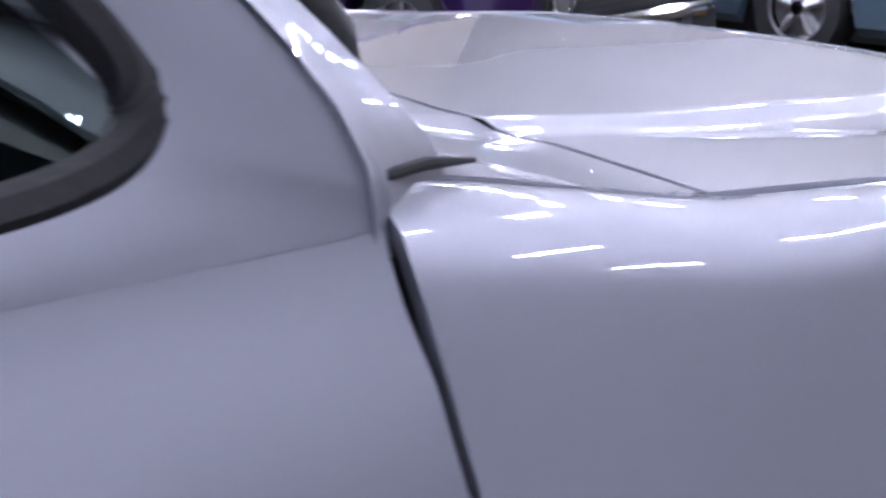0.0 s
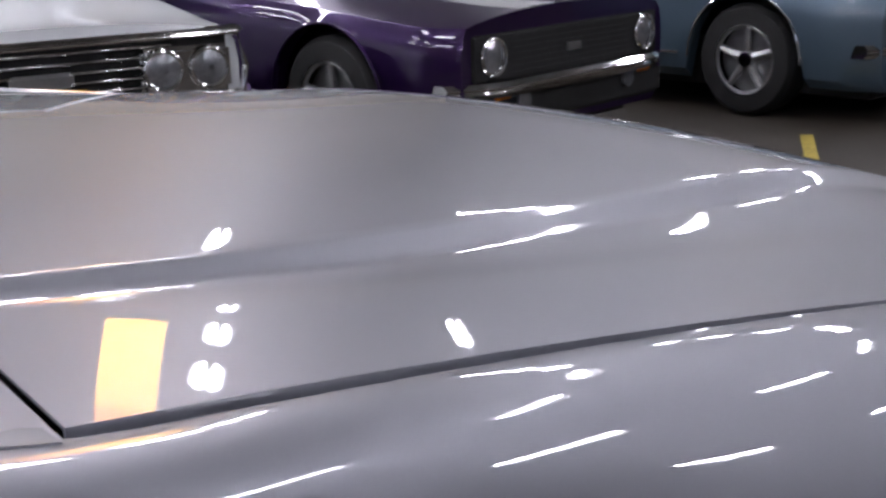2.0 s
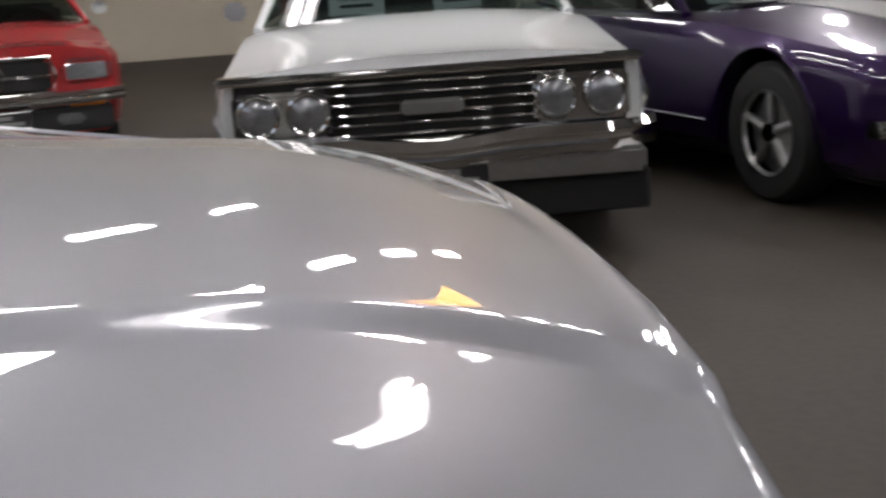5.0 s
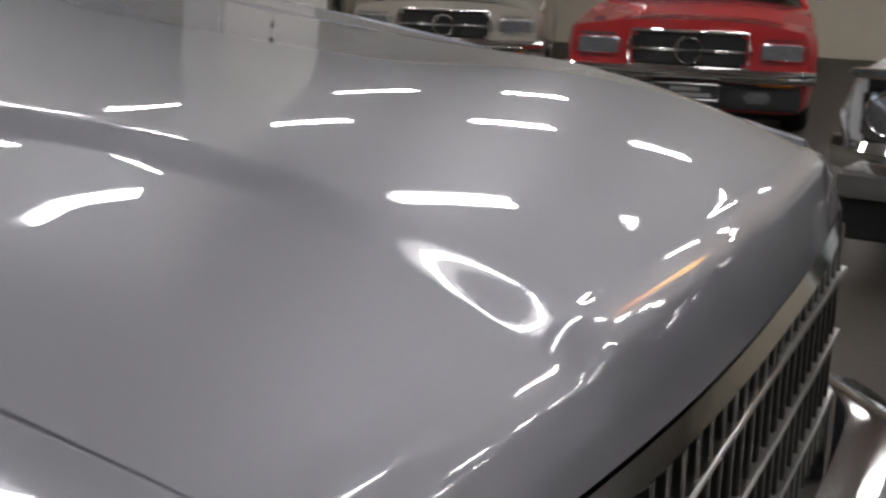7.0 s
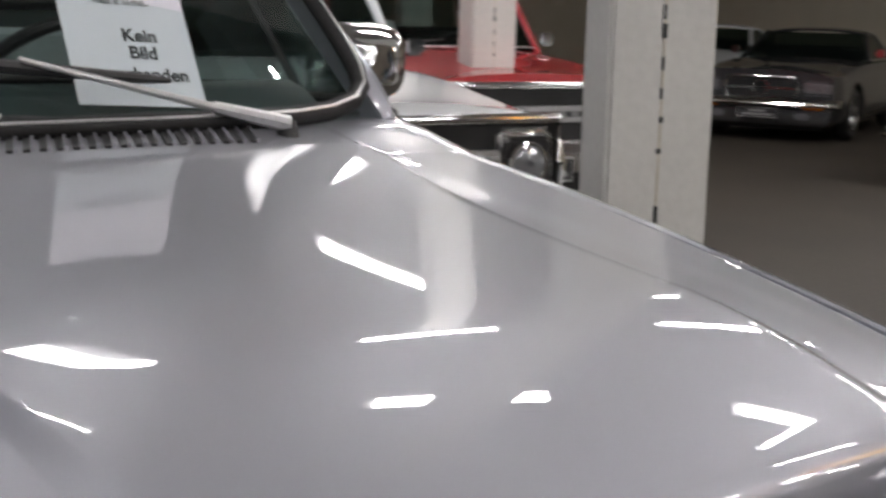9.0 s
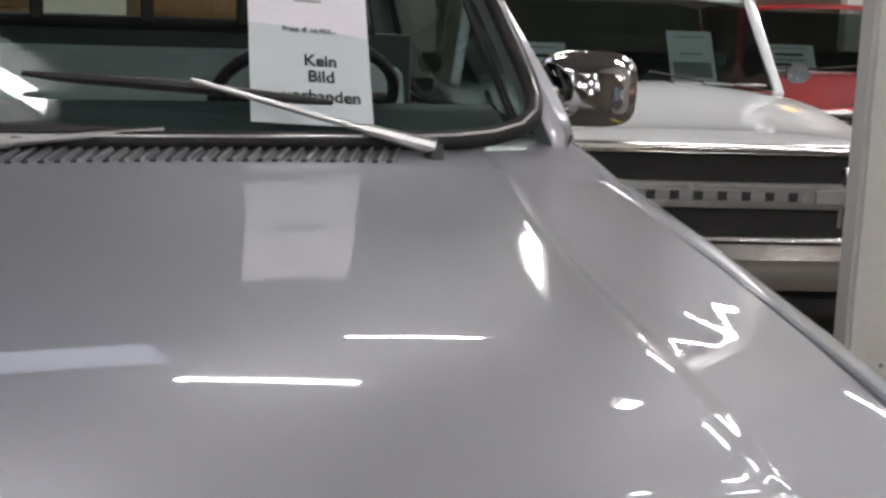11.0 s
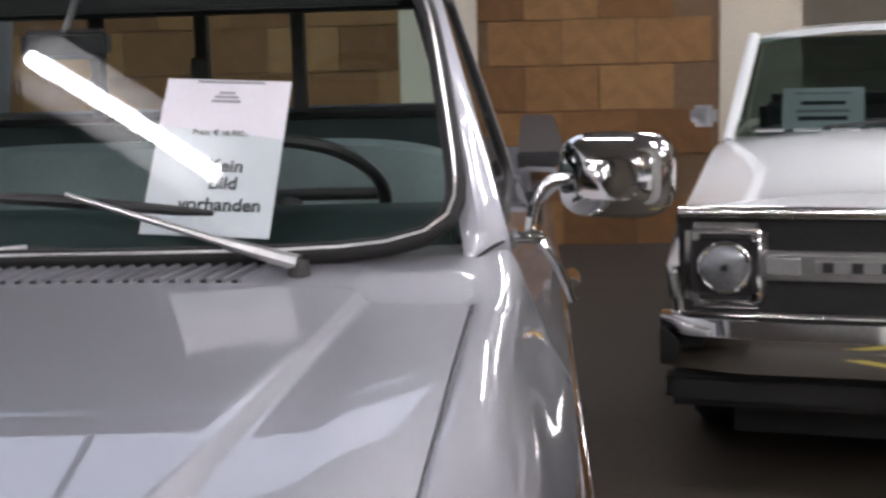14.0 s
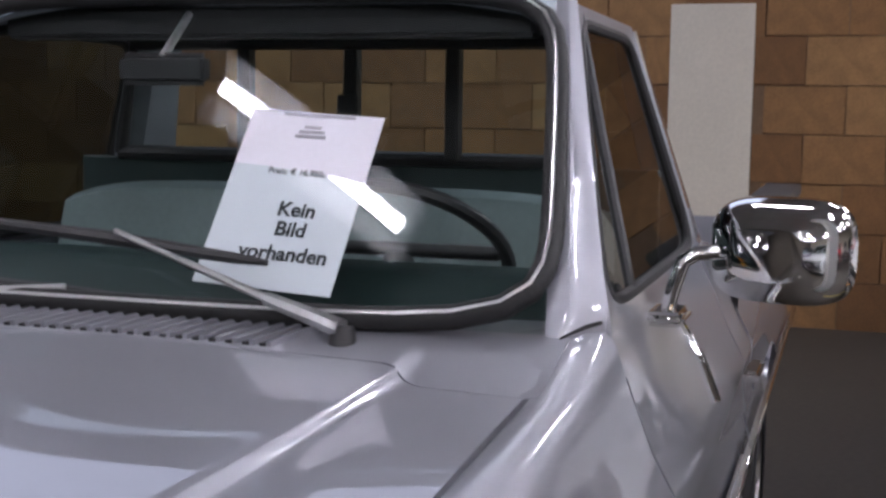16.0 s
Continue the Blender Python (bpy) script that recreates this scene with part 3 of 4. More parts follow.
    rw.visible_shadow = False
    part("rear_window_seal", tube([(-2.48, -0.61, 1.395), (-2.48, 0.61, 1.395), (-2.448, 0.55, 1.66), (-2.448, -0.55, 1.66), (-2.48, -0.61, 1.395)], 0.018, 8), PLASTIC, rw)
    for y in (-0.26, 0.01, 0.255):
        part("slider_post", box(-2.485, -2.445, y - 0.016, y + 0.016, 1.395, 1.66, 0.004, 1), PLASTIC, rw)
    part("slider_latch", box(-2.445, -2.43, -0.015, 0.035, 1.48, 1.54, 0.004, 1), PLASTIC, rw)
    part("cab_back", box(-2.50, -2.48, -0.72, 0.72, 0.6, 1.385, 0.004, 1), DASHM, t)
    # bench seat
    secs = []
    for i in range(-12, 13):
        y = 0.64 * i / 12
        r = 0.02 * (abs(i) / 12) ** 6
        secs.append([(-2.24 - r, y, 0.85), (-2.20 - r, y, 1.08), (-2.25 - r, y, 1.26 - r), (-2.285, y, 1.325 - 2 * r), (-2.33, y, 1.34 - 2 * r), (-2.39, y, 1.315 - r), (-2.43, y, 0.95), (-2.43, y, 0.85)])
    seat = part("bench_seat", loft(secs, True, True), VINYL, t, "pale grey-green vinyl bench seat")
    part("seat_cushion", box(-2.30, -1.92, -0.64, 0.64, 0.66, 0.85, 0.05, 3), VINYL, seat)
    # dashboard
    secs = []
    for i in range(-14, 15):
        y = 0.68 * i / 14
        secs.append([(-1.47, y, 1.14), (-1.55, y, 1.175), (-1.66, y, 1.235), (-1.72, y, 1.25), (-1.765, y, 1.235), (-1.785, y, 1.19), (-1.74, y, 1.05), (-1.74, y, 0.85), (-1.47, y, 0.85)])
    part("dashboard", loft(secs, True, True), DASHM, t, "dark green padded dashboard")
    part("cab_floor", box(-2.88, -1.5, -0.72, 0.72, 0.48, 0.52), DARK, t, smooth=False)
    for s in (-1, 1):
        part("door_card", box(-2.66, -1.52, min(s * 0.70, s * 0.725), max(s * 0.70, s * 0.725), 0.55, 1.13, 0.01), DASHM, t)
    # steering wheel
    ax = Vector((0.55, 0, -0.83)).normalized()
    c = Vector((-1.95, 0.315, 1.245))
    sw = part("steering_wheel", ring(c, (0.62, 0, -0.78), 0.205, 0.014, 40, 8), PLASTIC, t, "black two-spoke steering wheel")
    part("steering_column", cyl(c + ax * 0.02, c + ax * 0.40, 0.03), PLASTIC, sw)
    for s in (-1, 1):
        part("wheel_spoke", cyl(c, c + Vector((0, s * 0.19, 0)), 0.014, n=10), PLASTIC, sw)
    # rear-view mirror on its arm
    rm = part("rear_view_mirror", box(-1.81, -1.79, -0.19, -0.005, 1.543, 1.603, 0.012, 3), PLASTIC, t)
    part("mirror_arm", tube([(-1.90, -0.10, 1.68), (-1.80, -0.10, 1.595)], 0.008, 8), STEEL, rm)
    # wipers
    for s, y0 in ((1, 0.44), (-1, -0.42)):
        foot = Vector((-1.345, y0, cowl_z(-1.345, y0) + 0.002))
        wp = part("wiper_pivot", cyl(foot + Vector((0, 0, -0.02)), foot + Vector((-0.008, 0, 0.022)), 0.022, 0.017), PLASTIC, t)
        if s > 0:
            e = Vector((-1.478, 0.005, 1.300))
        else:
            e = Vector((-1.42, -0.05, 1.215))
        k1 = lerp(foot, e, 0.30)
        part("wiper_arm_base", tube([foot + Vector((0, 0, 0.018)), k1 + Vector((0.006, 0, 0.012))], [0.015, 0.011], 8), STEEL, wp)
        part("wiper_arm", tube([k1 + Vector((0.006, 0, 0.012)), e + Vector((0.012, 0, 0.006))], [0.0075, 0.005], 8), STEEL, wp)
        if s > 0:
            b0, b1 = Vector((-1.492, -0.29, 1.312)), Vector((-1.462, 0.27, 1.268))
        else:
            b0, b1 = Vector((-1.435, -0.50, 1.22)), Vector((-1.415, 0.05, 1.21))
        part("wiper_blade", tube([b0, lerp(b0, b1, 0.1), lerp(b0, b1, 0.5) + Vector((0.006, 0, 0.004)), lerp(b0, b1, 0.9), b1], [0.005, 0.009, 0.012, 0.009, 0.005], 8), PLASTIC, wp)
    # chrome door mirrors on bent tube arms
    for s in (1,):
        rows = []
        for i in range(13):
            k = i / 12
            x = lerp(-0.06, 0.062, k)
            q = 1.0 - 0.52 * k ** 2.6 if i else 0.93
            rows.append([(x, 0.122 * q * math.copysign(abs(math.cos(a)) ** 0.55, math.cos(a)), 0.092 * q * math.copysign(abs(math.sin(a)) ** 0.55, math.sin(a))) for a in [2 * math.pi * j / 40 for j in range(40)]])
        b = loft(rows, True, True)
        mm = pose(-1.90, s * 1.0, 1.275, 0, 0, s * -12)
        bmesh.ops.transform(b, matrix=mm, verts=b.verts)
        mo = part("door_mirror", b, CHROME, t, "rounded chrome door mirror on a bent arm")
        arm = [(-1.87, s * 0.825, 1.16), (-1.87, s * 0.833, 1.205), (-1.875, s * 0.848, 1.255), (-1.885, s * 0.872, 1.27), (-1.90, s * 0.94, 1.275)]
        part("mirror_bracket", tube(arm, 0.013, 10), CHROME, mo)
        part("mirror_base", box(-1.93, -1.81, min(s * 0.79, s * 0.86), max(s * 0.79, s * 0.86), 1.15, 1.175, 0.010, 3), CHROME, mo)
        part("mirror_brace", tube([(-1.87, s * 0.84, 1.16), (-1.87, s * 0.885, 1.09), (-1.87, s * 0.912, 1.02)], 0.009, 8), CHROME, mo)


pickup()


def writing(text, size, m, material, parent=None, bold=0.0):
    """Flat letters, laid out along local x with z up, as one mesh."""
    c = bpy.data.curves.new("writing", "FONT")
    c.body, c.size, c.align_x, c.extrude, c.offset = text, size, "CENTER", 0.0006, bold
    ob = bpy.data.objects.new("writing", c)
    scene.collection.objects.link(ob)
    me = bpy.data.meshes.new_from_object(ob.evaluated_get(bpy.context.evaluated_depsgraph_get()))
    bpy.data.objects.remove(ob)
    me.materials.clear()
    me.materials.append(material)
    me.transform(m)
    o = new("printed_word", me)
    o.parent = parent
    return o


def price_sign():
    """The sheet on the dashboard behind the windscreen, leaning with it."""
    lo, hi = Vector((-1.477, 0.241, 1.226)), Vector((-1.655, 0.265, 1.492))
    h, w = 0.330, 0.240
    lean = math.degrees(math.atan2(lo.x - hi.x, hi.z - lo.z))
    m = pose(lo.x - 0.02, lo.y, lo.z - 0.004, 0, 0, 90) @ pose(0, 0, 0, -lean, 0, 0) @ pose(0, 0, 0, 0, 3.5, 0)
    s = thing("price_sign", "white printed price sheet leaning on the dashboard behind the windscreen", "price sign", m, "price signs")
    part("sheet_of_paper", box(-w / 2, w / 2, -0.001, 0.001, 0, h), PAPER, s, smooth=False)
    flat = pose(0, -0.0022, 0, 90, 0, 0)
    for txt, z, size in (("Kein", 0.132, 0.036), ("Bild", 0.096, 0.036), ("vorhanden", 0.052, 0.036)):
        writing(txt, size, pose(0.02, 0, z) @ flat, INK, s, 0.0007)
    writing("Preis: \u20ac 16.950,-", 0.016, pose(0.0, 0, 0.208) @ flat, INK, s)
    part("printed_line", box(-0.06, 0.07, -0.0026, -0.0012, 0.322, 0.327), INKGREY, s, smooth=False)
    for k, wd in ((0, 0.03), (1, 0.045), (2, 0.055)):
        part("printed_line", box(-wd / 2, wd / 2, -0.0026, -0.0012, 0.298 - k * 0.009, 0.303 - k * 0.009), INKGREY, s, smooth=False)


price_sign()


# ---- other cars of the hall ----
def car_body(t, paint, L, W, zs, hood_l, deck_l, z_hood, z_belt, z_deck, wheels, r=0.33, nose=0.10, low=0.20, hood_crown=0.05):
    """Lower body of a car, nose at x = 0, facing +x: hood, sides with wheel arches, deck."""
    n = 72
    h = W / 2
    secs = []
    for i in range(n + 1):
        x = -L * i / n
        e = min(1.0, min(-x / 0.28, (L + x) / 0.30))
        narrow = nose * (1 - smooth01(e)) ** 2
        if -x < hood_l:
            zt = lerp(z_hood, z_belt, smooth01(-x / hood_l))
        elif L + x < deck_l:
            zt = lerp(z_deck, z_belt, smooth01((L + x) / deck_l))
        else:
            zt = z_belt
        w = h - narrow
        cr = hood_crown
        pts = [(w * 0.90, low), (w * 0.97, low + 0.06), (w * 0.99, low + 0.18), (w, zt * 0.62), (w, zt - 0.16), (w * 0.985, zt - 0.06), (w * 0.95, zt - 0.015), (w * 0.88, zt), (w * 0.7, zt + cr * 0.45), (w * 0.45, zt + cr * 0.85), (w * 0.2, zt + cr)]
        pts = arch_cut(pts, x, wheels, r + 0.07, r)
        row = [(x, y, z) for y, z in pts]
        secs.append(row + [(a, -y, z) for a, y, z in reversed(row)])
    b = loft(secs)
    b.faces.new([v for v in b.verts][: len(secs[0])])
    b.faces.new([v for v in b.verts][-len(secs[0]):])
    return part("body", b, paint, t)


def greenhouse(t, paint, x0, x1, x2, x3, W, z0, z1, glass=TINT, pillar=None, top=0.70):
    """Cabin: windscreen foot x0, roof front x1, roof rear x2, rear foot x3."""
    w0, w1 = W / 2 * 0.90, W / 2 * top
    p = pillar or paint
    roof = []
    for i in range(9):
        x = lerp(x1, x2, i / 8)
        roof.append([(x, w1 * k / 6, z1 - 0.05 * abs(k / 6) ** 3 + 0.02 * math.sin(math.pi * i / 8)) for k in range(-6, 7)])
    part("roof", sheet(roof, 0.03), paint, t)
    ws = loft([[(x0 + 0.06 * (1 - (k / 4) ** 2), w0 * k / 4, z0) for k in range(-4, 5)], [(x1 + 0.04 * (1 - (k / 4) ** 2), w1 * k / 4, z1 - 0.05) for k in range(-4, 5)]])
    part("windshield", ws, glass, t)
    part("rear_window", loft([[(x3, w0 * k / 4, z0) for k in range(-4, 5)], [(x2, w1 * k / 4, z1 - 0.05) for k in range(-4, 5)]]), glass, t)
    for s in (-1, 1):
        sw = loft([[(x0 - 0.08, s * w0 * 1.005, z0), (x3 + 0.10, s * w0 * 1.005, z0)], [(x1 - 0.02, s * w1 * 1.005, z1 - 0.06), (x2 + 0.02, s * w1 * 1.005, z1 - 0.06)]])
        part("side_window", sw, glass, t)
        part("front_pillar", tube([(x0, s * w0, z0 - 0.02), (x1, s * w1, z1 - 0.04)], 0.028, 8), p, t)
        part("rear_pillar", loft([[(x3 + 0.02, s * w0 * 1.01, z0), (x3 + 0.28, s * w0 * 1.01, z0)], [(x2, s * w1 * 1.01, z1 - 0.05), (x2 + 0.08, s * w1 * 1.01, z1 - 0.05)]]), paint, t)
        part("window_trim", tube([(x0 - 0.02, s * w0 * 1.01, z0), (x3, s * w0 * 1.01, z0)], 0.012, 8), CHROME, t)
        part("door_mirror", box(x0 - 0.12, x0 - 0.06, min(s * (w0 + 0.06), s * (w0 + 0.18)), max(s * (w0 + 0.06), s * (w0 + 0.18)), z0 + 0.04, z0 + 0.14, 0.02, 2), CHROME, t)
    part("seat", box(x2 + 0.35, x2 + 0.55, -w1, w1, 0.5, z0 + 0.16, 0.06, 3), PLASTIC, t)
    part("dashboard", box(x0 - 0.35, x0 - 0.02, -w0 * 0.95, w0 * 0.95, z0 - 0.25, z0 - 0.01, 0.03, 2), PLASTIC, t)
    part("steering_wheel", ring((x0 - 0.42, 0.36, z0 + 0.0), (0.7, 0, -0.7), 0.18, 0.012, 28, 6), PLASTIC, t)


def bumper(t, x, W, z, h=0.10, back=0.14, dip=0.0):
    secs = []
    for i in range(-18, 19):
        y = W / 2 * i / 18
        k = max(0, (abs(y) - W * 0.32) / (W * 0.18))
        zz = z - dip * smooth01(1 - abs(y) / (W * 0.22))
        pr = [(-0.05, -h / 2), (0.03, -h / 2), (0.055, -h / 6), (0.05, 0.0), (0.058, h / 5), (0.03, h / 2), (-0.05, h / 2)]
        secs.append([(x + a - back * k * k, y, zz + c) for a, c in pr])
    return part("front_bumper", loft(secs, True, True), CHROME, t)


def plate(t, x, y, z, w=0.52, h=0.11):
    p = part("number_plate", box(x, x + 0.012, y - w / 2, y + w / 2, z - h / 2, z + h / 2, 0.004, 1), PLASTIC, t)
    part("plate_rim", tube([(x + 0.013, y - w / 2, z - h / 2), (x + 0.013, y + w / 2, z - h / 2), (x + 0.013, y + w / 2, z + h / 2), (x + 0.013, y - w / 2, z + h / 2), (x + 0.013, y - w / 2, z - h / 2)], 0.005, 6), STEEL, p)
    for dz, k in ((h * 0.18, 0.45), (-h * 0.2, 0.8)):
        part("plate_mark", box(x + 0.012, x + 0.014, y - w * k / 2, y + w * k / 2, z + dz - h * 0.12, z + dz + h * 0.12), GREY, p)


def sheet_in_window(t_m, x, y, z, lean, w=0.30, h=0.21, yaw=0, tall=False):
    bars = [(0, h * 0.86, w * 0.7, 0.008, INKGREY), (0, h * 0.62, w * 0.55, 0.02, INK), (0, h * 0.42, w * 0.66, 0.014, INKGREY), (0, h * 0.24, w * 0.6, 0.022, INK)]
    if tall:
        bars = [(0, h * 0.88, w * 0.7, 0.008, INKGREY), (0, h * 0.24, w * 0.84, h * 0.30, GREY), (0, h * 0.55, w * 0.5, 0.012, INKGREY)]
    sign_sheet("price_sign", "white printed price sheet standing behind a car's windscreen", t_m @ pose(x, y, z, 0, 0, 90 + yaw) @ pose(0, 0, 0, -lean, 0, 0), w, h, bars)


def under(t, L, W, z=0.45):
    part("underbody", box(-L + 0.15, -0.15, -W / 2 + 0.22, W / 2 - 0.22, 0.14, z), DARK, t, smooth=False)


def white_sedan(m):
    t = thing("sedan_car", "white 1960s American sedan with chrome quad headlights and bumper", "car", m, "parked cars")
    W = 1.84
    car_body(t, WHITE, 5.2, W, 0, 1.55, 1.5, 0.83, 0.93, 0.88, (-0.92, -3.95), 0.34, 0.05)
    under(t, 5.2, W)
    g = part("grille", box(-0.02, 0.02, -0.81, 0.81, 0.54, 0.80, 0.006), DARK, t, "dark grille with fine chrome bars")
    for k in range(6):
        z = 0.565 + 0.042 * k
        part("grille_bar", box(0.02, 0.042, -0.56, 0.56, z - 0.006, z + 0.006, 0.003, 1), CHROME, g)
    part("grille_frame", tube([(0.03, -0.86, 0.53), (0.03, 0.86, 0.53), (0.03, 0.89, 0.66), (0.03, 0.86, 0.81), (0.03, -0.86, 0.81), (0.03, -0.89, 0.66), (0.03, -0.86, 0.53)], 0.016, 8), CHROME, g)
    part("grille_badge", box(0.04, 0.06, -0.13, 0.13, 0.64, 0.70, 0.012, 2), STEEL, g)
    for s in (-1, 1):
        for y in (0.51, 0.715):
            headlight(t, 0.055, s * y, 0.67, 0.082)
        part("lamp_housing", box(0.0, 0.045, min(s * 0.42, s * 0.82), max(s * 0.42, s * 0.82), 0.565, 0.765, 0.02, 2), CHROME, t)
    part("hood_lip", box(-0.06, 0.045, -0.885, 0.885, 0.805, 0.835, 0.012, 2), CHROME, t)
    bumper(t, 0.08, 1.9, 0.50, 0.12, 0.20, 0.03)
    part("bumper_apron", box(-0.1, 0.085, -0.88, 0.88, 0.34, 0.45, 0.02, 2), STEEL, t)
    # near-black block standing in for the shade under the bumper
    part("under_bumper_shade", box(-0.12, 0.025, -0.90, 0.90, 0.17, 0.345, 0.01, 1), DARK, t)
    plate(t, 0.10, 0.0, 0.38, 0.42, 0.10)
    for x in (-0.92, -3.95):
        for s in (-1, 1):
            wheel(t, x, s * (W / 2 - 0.14), s, 0.34, 0.19, 0.2, 12)
    greenhouse(t, WHITE, -1.62, -2.25, -3.3, -3.85, W, 0.95, 1.40)
    sheet_in_window(m, -1.78, -0.30, 0.98, 35, 0.30, 0.22)
    sheet_in_window(m, -1.78, 0.25, 0.98, 35, 0.26, 0.2)


def muscle_coupe(m, paint, label, stripes, kind):
    t = thing("coupe_car", label, "car", m, "parked cars")
    W, L = 1.88, 4.75
    car_body(t, paint, L, W, 0, 1.55, 1.2, 0.755, 0.865, 0.85, (-0.88, -3.62), 0.34, 0.07)
    under(t, L, W)
    g = part("grille", box(-0.06, 0.015, -0.80, 0.80, 0.47, 0.70, 0.01), DARK, t, "black wide grille")
    for k in range(7):
        part("grille_bar", box(0.012, 0.02, -0.52, 0.52, 0.495 + 0.030 * k, 0.501 + 0.030 * k), DARK, g, smooth=False)
    part("grille_badge", box(0.015, 0.03, -0.06, 0.06, 0.56, 0.60, 0.006), STEEL, g)
    for s in (-1, 1):
        if kind == 1:
            headlight(t, 0.03, s * 0.66, 0.59, 0.088)
            part("fog_lamp", cyl((0.0, s * 0.46, 0.36), (0.06, s * 0.46, 0.36), 0.05), LENS, t)
        else:
            for y in (0.52, 0.74):
                headlight(t, 0.03, s * y, 0.60, 0.075)
        part("turn_lamp", box(0.03, 0.06, s * 0.62 - 0.06, s * 0.62 + 0.06, 0.38, 0.42, 0.01), AMBER, t)
    bumper(t, 0.05, 1.84, 0.435, 0.075, 0.16)
    part("valance", box(-0.12, 0.04, -0.82, 0.82, 0.24, 0.40, 0.02, 2), DARK if kind == 1 else paint, t)
    for x in (-0.88, -3.62):
        for s in (-1, 1):
            wheel(t, x, s * (W / 2 - 0.13), s, 0.34, 0.22, 0.21, 5)
    greenhouse(t, paint, -1.68, -2.28, -2.95, -3.65, W, 0.885, 1.25)
    for s in (-1, 1):
        part("side_trim", tube([(-1.36, s * (W / 2 + 0.002), 0.36), (-3.14, s * (W / 2 + 0.002), 0.36)], 0.008, 6), CHROME, t)
        part("arch_trim", tube([(-0.88 + 0.41 * math.cos(q), s * (W / 2 + 0.002), 0.34 + 0.41 * math.sin(q)) for q in [math.pi * k / 14 for k in range(15)]], 0.007, 6), CHROME if kind == 2 else paint, t)
    part("cowl_vent", box(-1.66, -1.50, -0.6, 0.6, 0.905, 0.92, 0.004, 1), PLASTIC, t)
    if stripes:
        for s in (-1, 1):
            secs = []
            for i in range(20):
                x = lerp(-0.03, -1.52, i / 19)
                zt = lerp(0.755, 0.865, smooth01(-x / 1.55))
                row = []
                for k in range(7):
                    y = s * lerp(0.09, 0.40, k / 6)
                    u = abs(y) / (W / 2 - 0.07 * (1 - smooth01(min(1, -x / 0.28))) ** 2)
                    z = zt + 0.05 * (1.0 if u < 0.2 else lerp(1.0, 0.85, (u - 0.2) / 0.25) if u < 0.45 else lerp(0.85, 0.45, (u - 0.45) / 0.25))
                    row.append((x, y, z + 0.004))
                secs.append(row)
            part("hood_stripe", sheet(secs, 0.002), STRIPE, t, "pale grey bonnet stripe")
    for y in (-0.42, 0.30):
        sheet_in_window(m, -1.86, y, 0.905, 48, 0.34, 0.25)


def roadster(m, paint, label, grille_round=False):
    t = thing("roadster_car", label, "car", m, "parked cars")
    W, L = 1.79, 4.4
    car_body(t, paint, L, W, 0, 1.6, 1.2, 0.78, 0.90, 0.86, (-0.88, -3.33), 0.31, 0.06)
    under(t, L, W)
    g = part("grille", box(-0.02, 0.03, -0.40, 0.40, 0.50, 0.74, 0.03, 2), DARK, t, "black grille with a chrome rim")
    part("grille_rim", tube([(0.035, -0.41, 0.50), (0.035, 0.41, 0.50), (0.035, 0.43, 0.62), (0.035, 0.40, 0.75), (0.035, -0.40, 0.75), (0.035, -0.43, 0.62), (0.035, -0.41, 0.50)], 0.014, 8), CHROME, g)
    part("grille_crossbar", box(0.03, 0.045, -0.40, 0.40, 0.61, 0.63, 0.004, 1), CHROME, g)
    part("grille_star", ring((0.05, 0, 0.62), "x", 0.09, 0.010, 24, 6), CHROME, g)
    for s in (-1, 1):
        part("headlight", box(-0.04, 0.03, min(s * 0.47, s * 0.82), max(s * 0.47, s * 0.82), 0.54, 0.72, 0.04, 3), LENS, t, "clear headlamp glass")
        part("turn_lamp", box(0.02, 0.09, s * 0.62 - 0.12, s * 0.62 + 0.12, 0.395, 0.42, 0.006), AMBER, t)
        part("fog_lamp", box(0.02, 0.09, s * 0.50 - 0.09, s * 0.50 + 0.09, 0.27, 0.35, 0.02, 2), LENS, t)
    bumper(t, 0.09, 1.78, 0.46, 0.09, 0.14)
    part("valance", box(-0.15, 0.06, -0.80, 0.80, 0.22, 0.40, 0.02, 2), PLASTIC, t)
    plate(t, 0.13, 0.0, 0.34, 0.46, 0.11)
    for x in (-0.88, -3.33):
        for s in (-1, 1):
            wheel(t, x, s * (W / 2 - 0.12), s, 0.31, 0.2, 0.19, 5)
    greenhouse(t, paint, -1.75, -2.25, -2.75, -3.2, W, 0.92, 1.29)


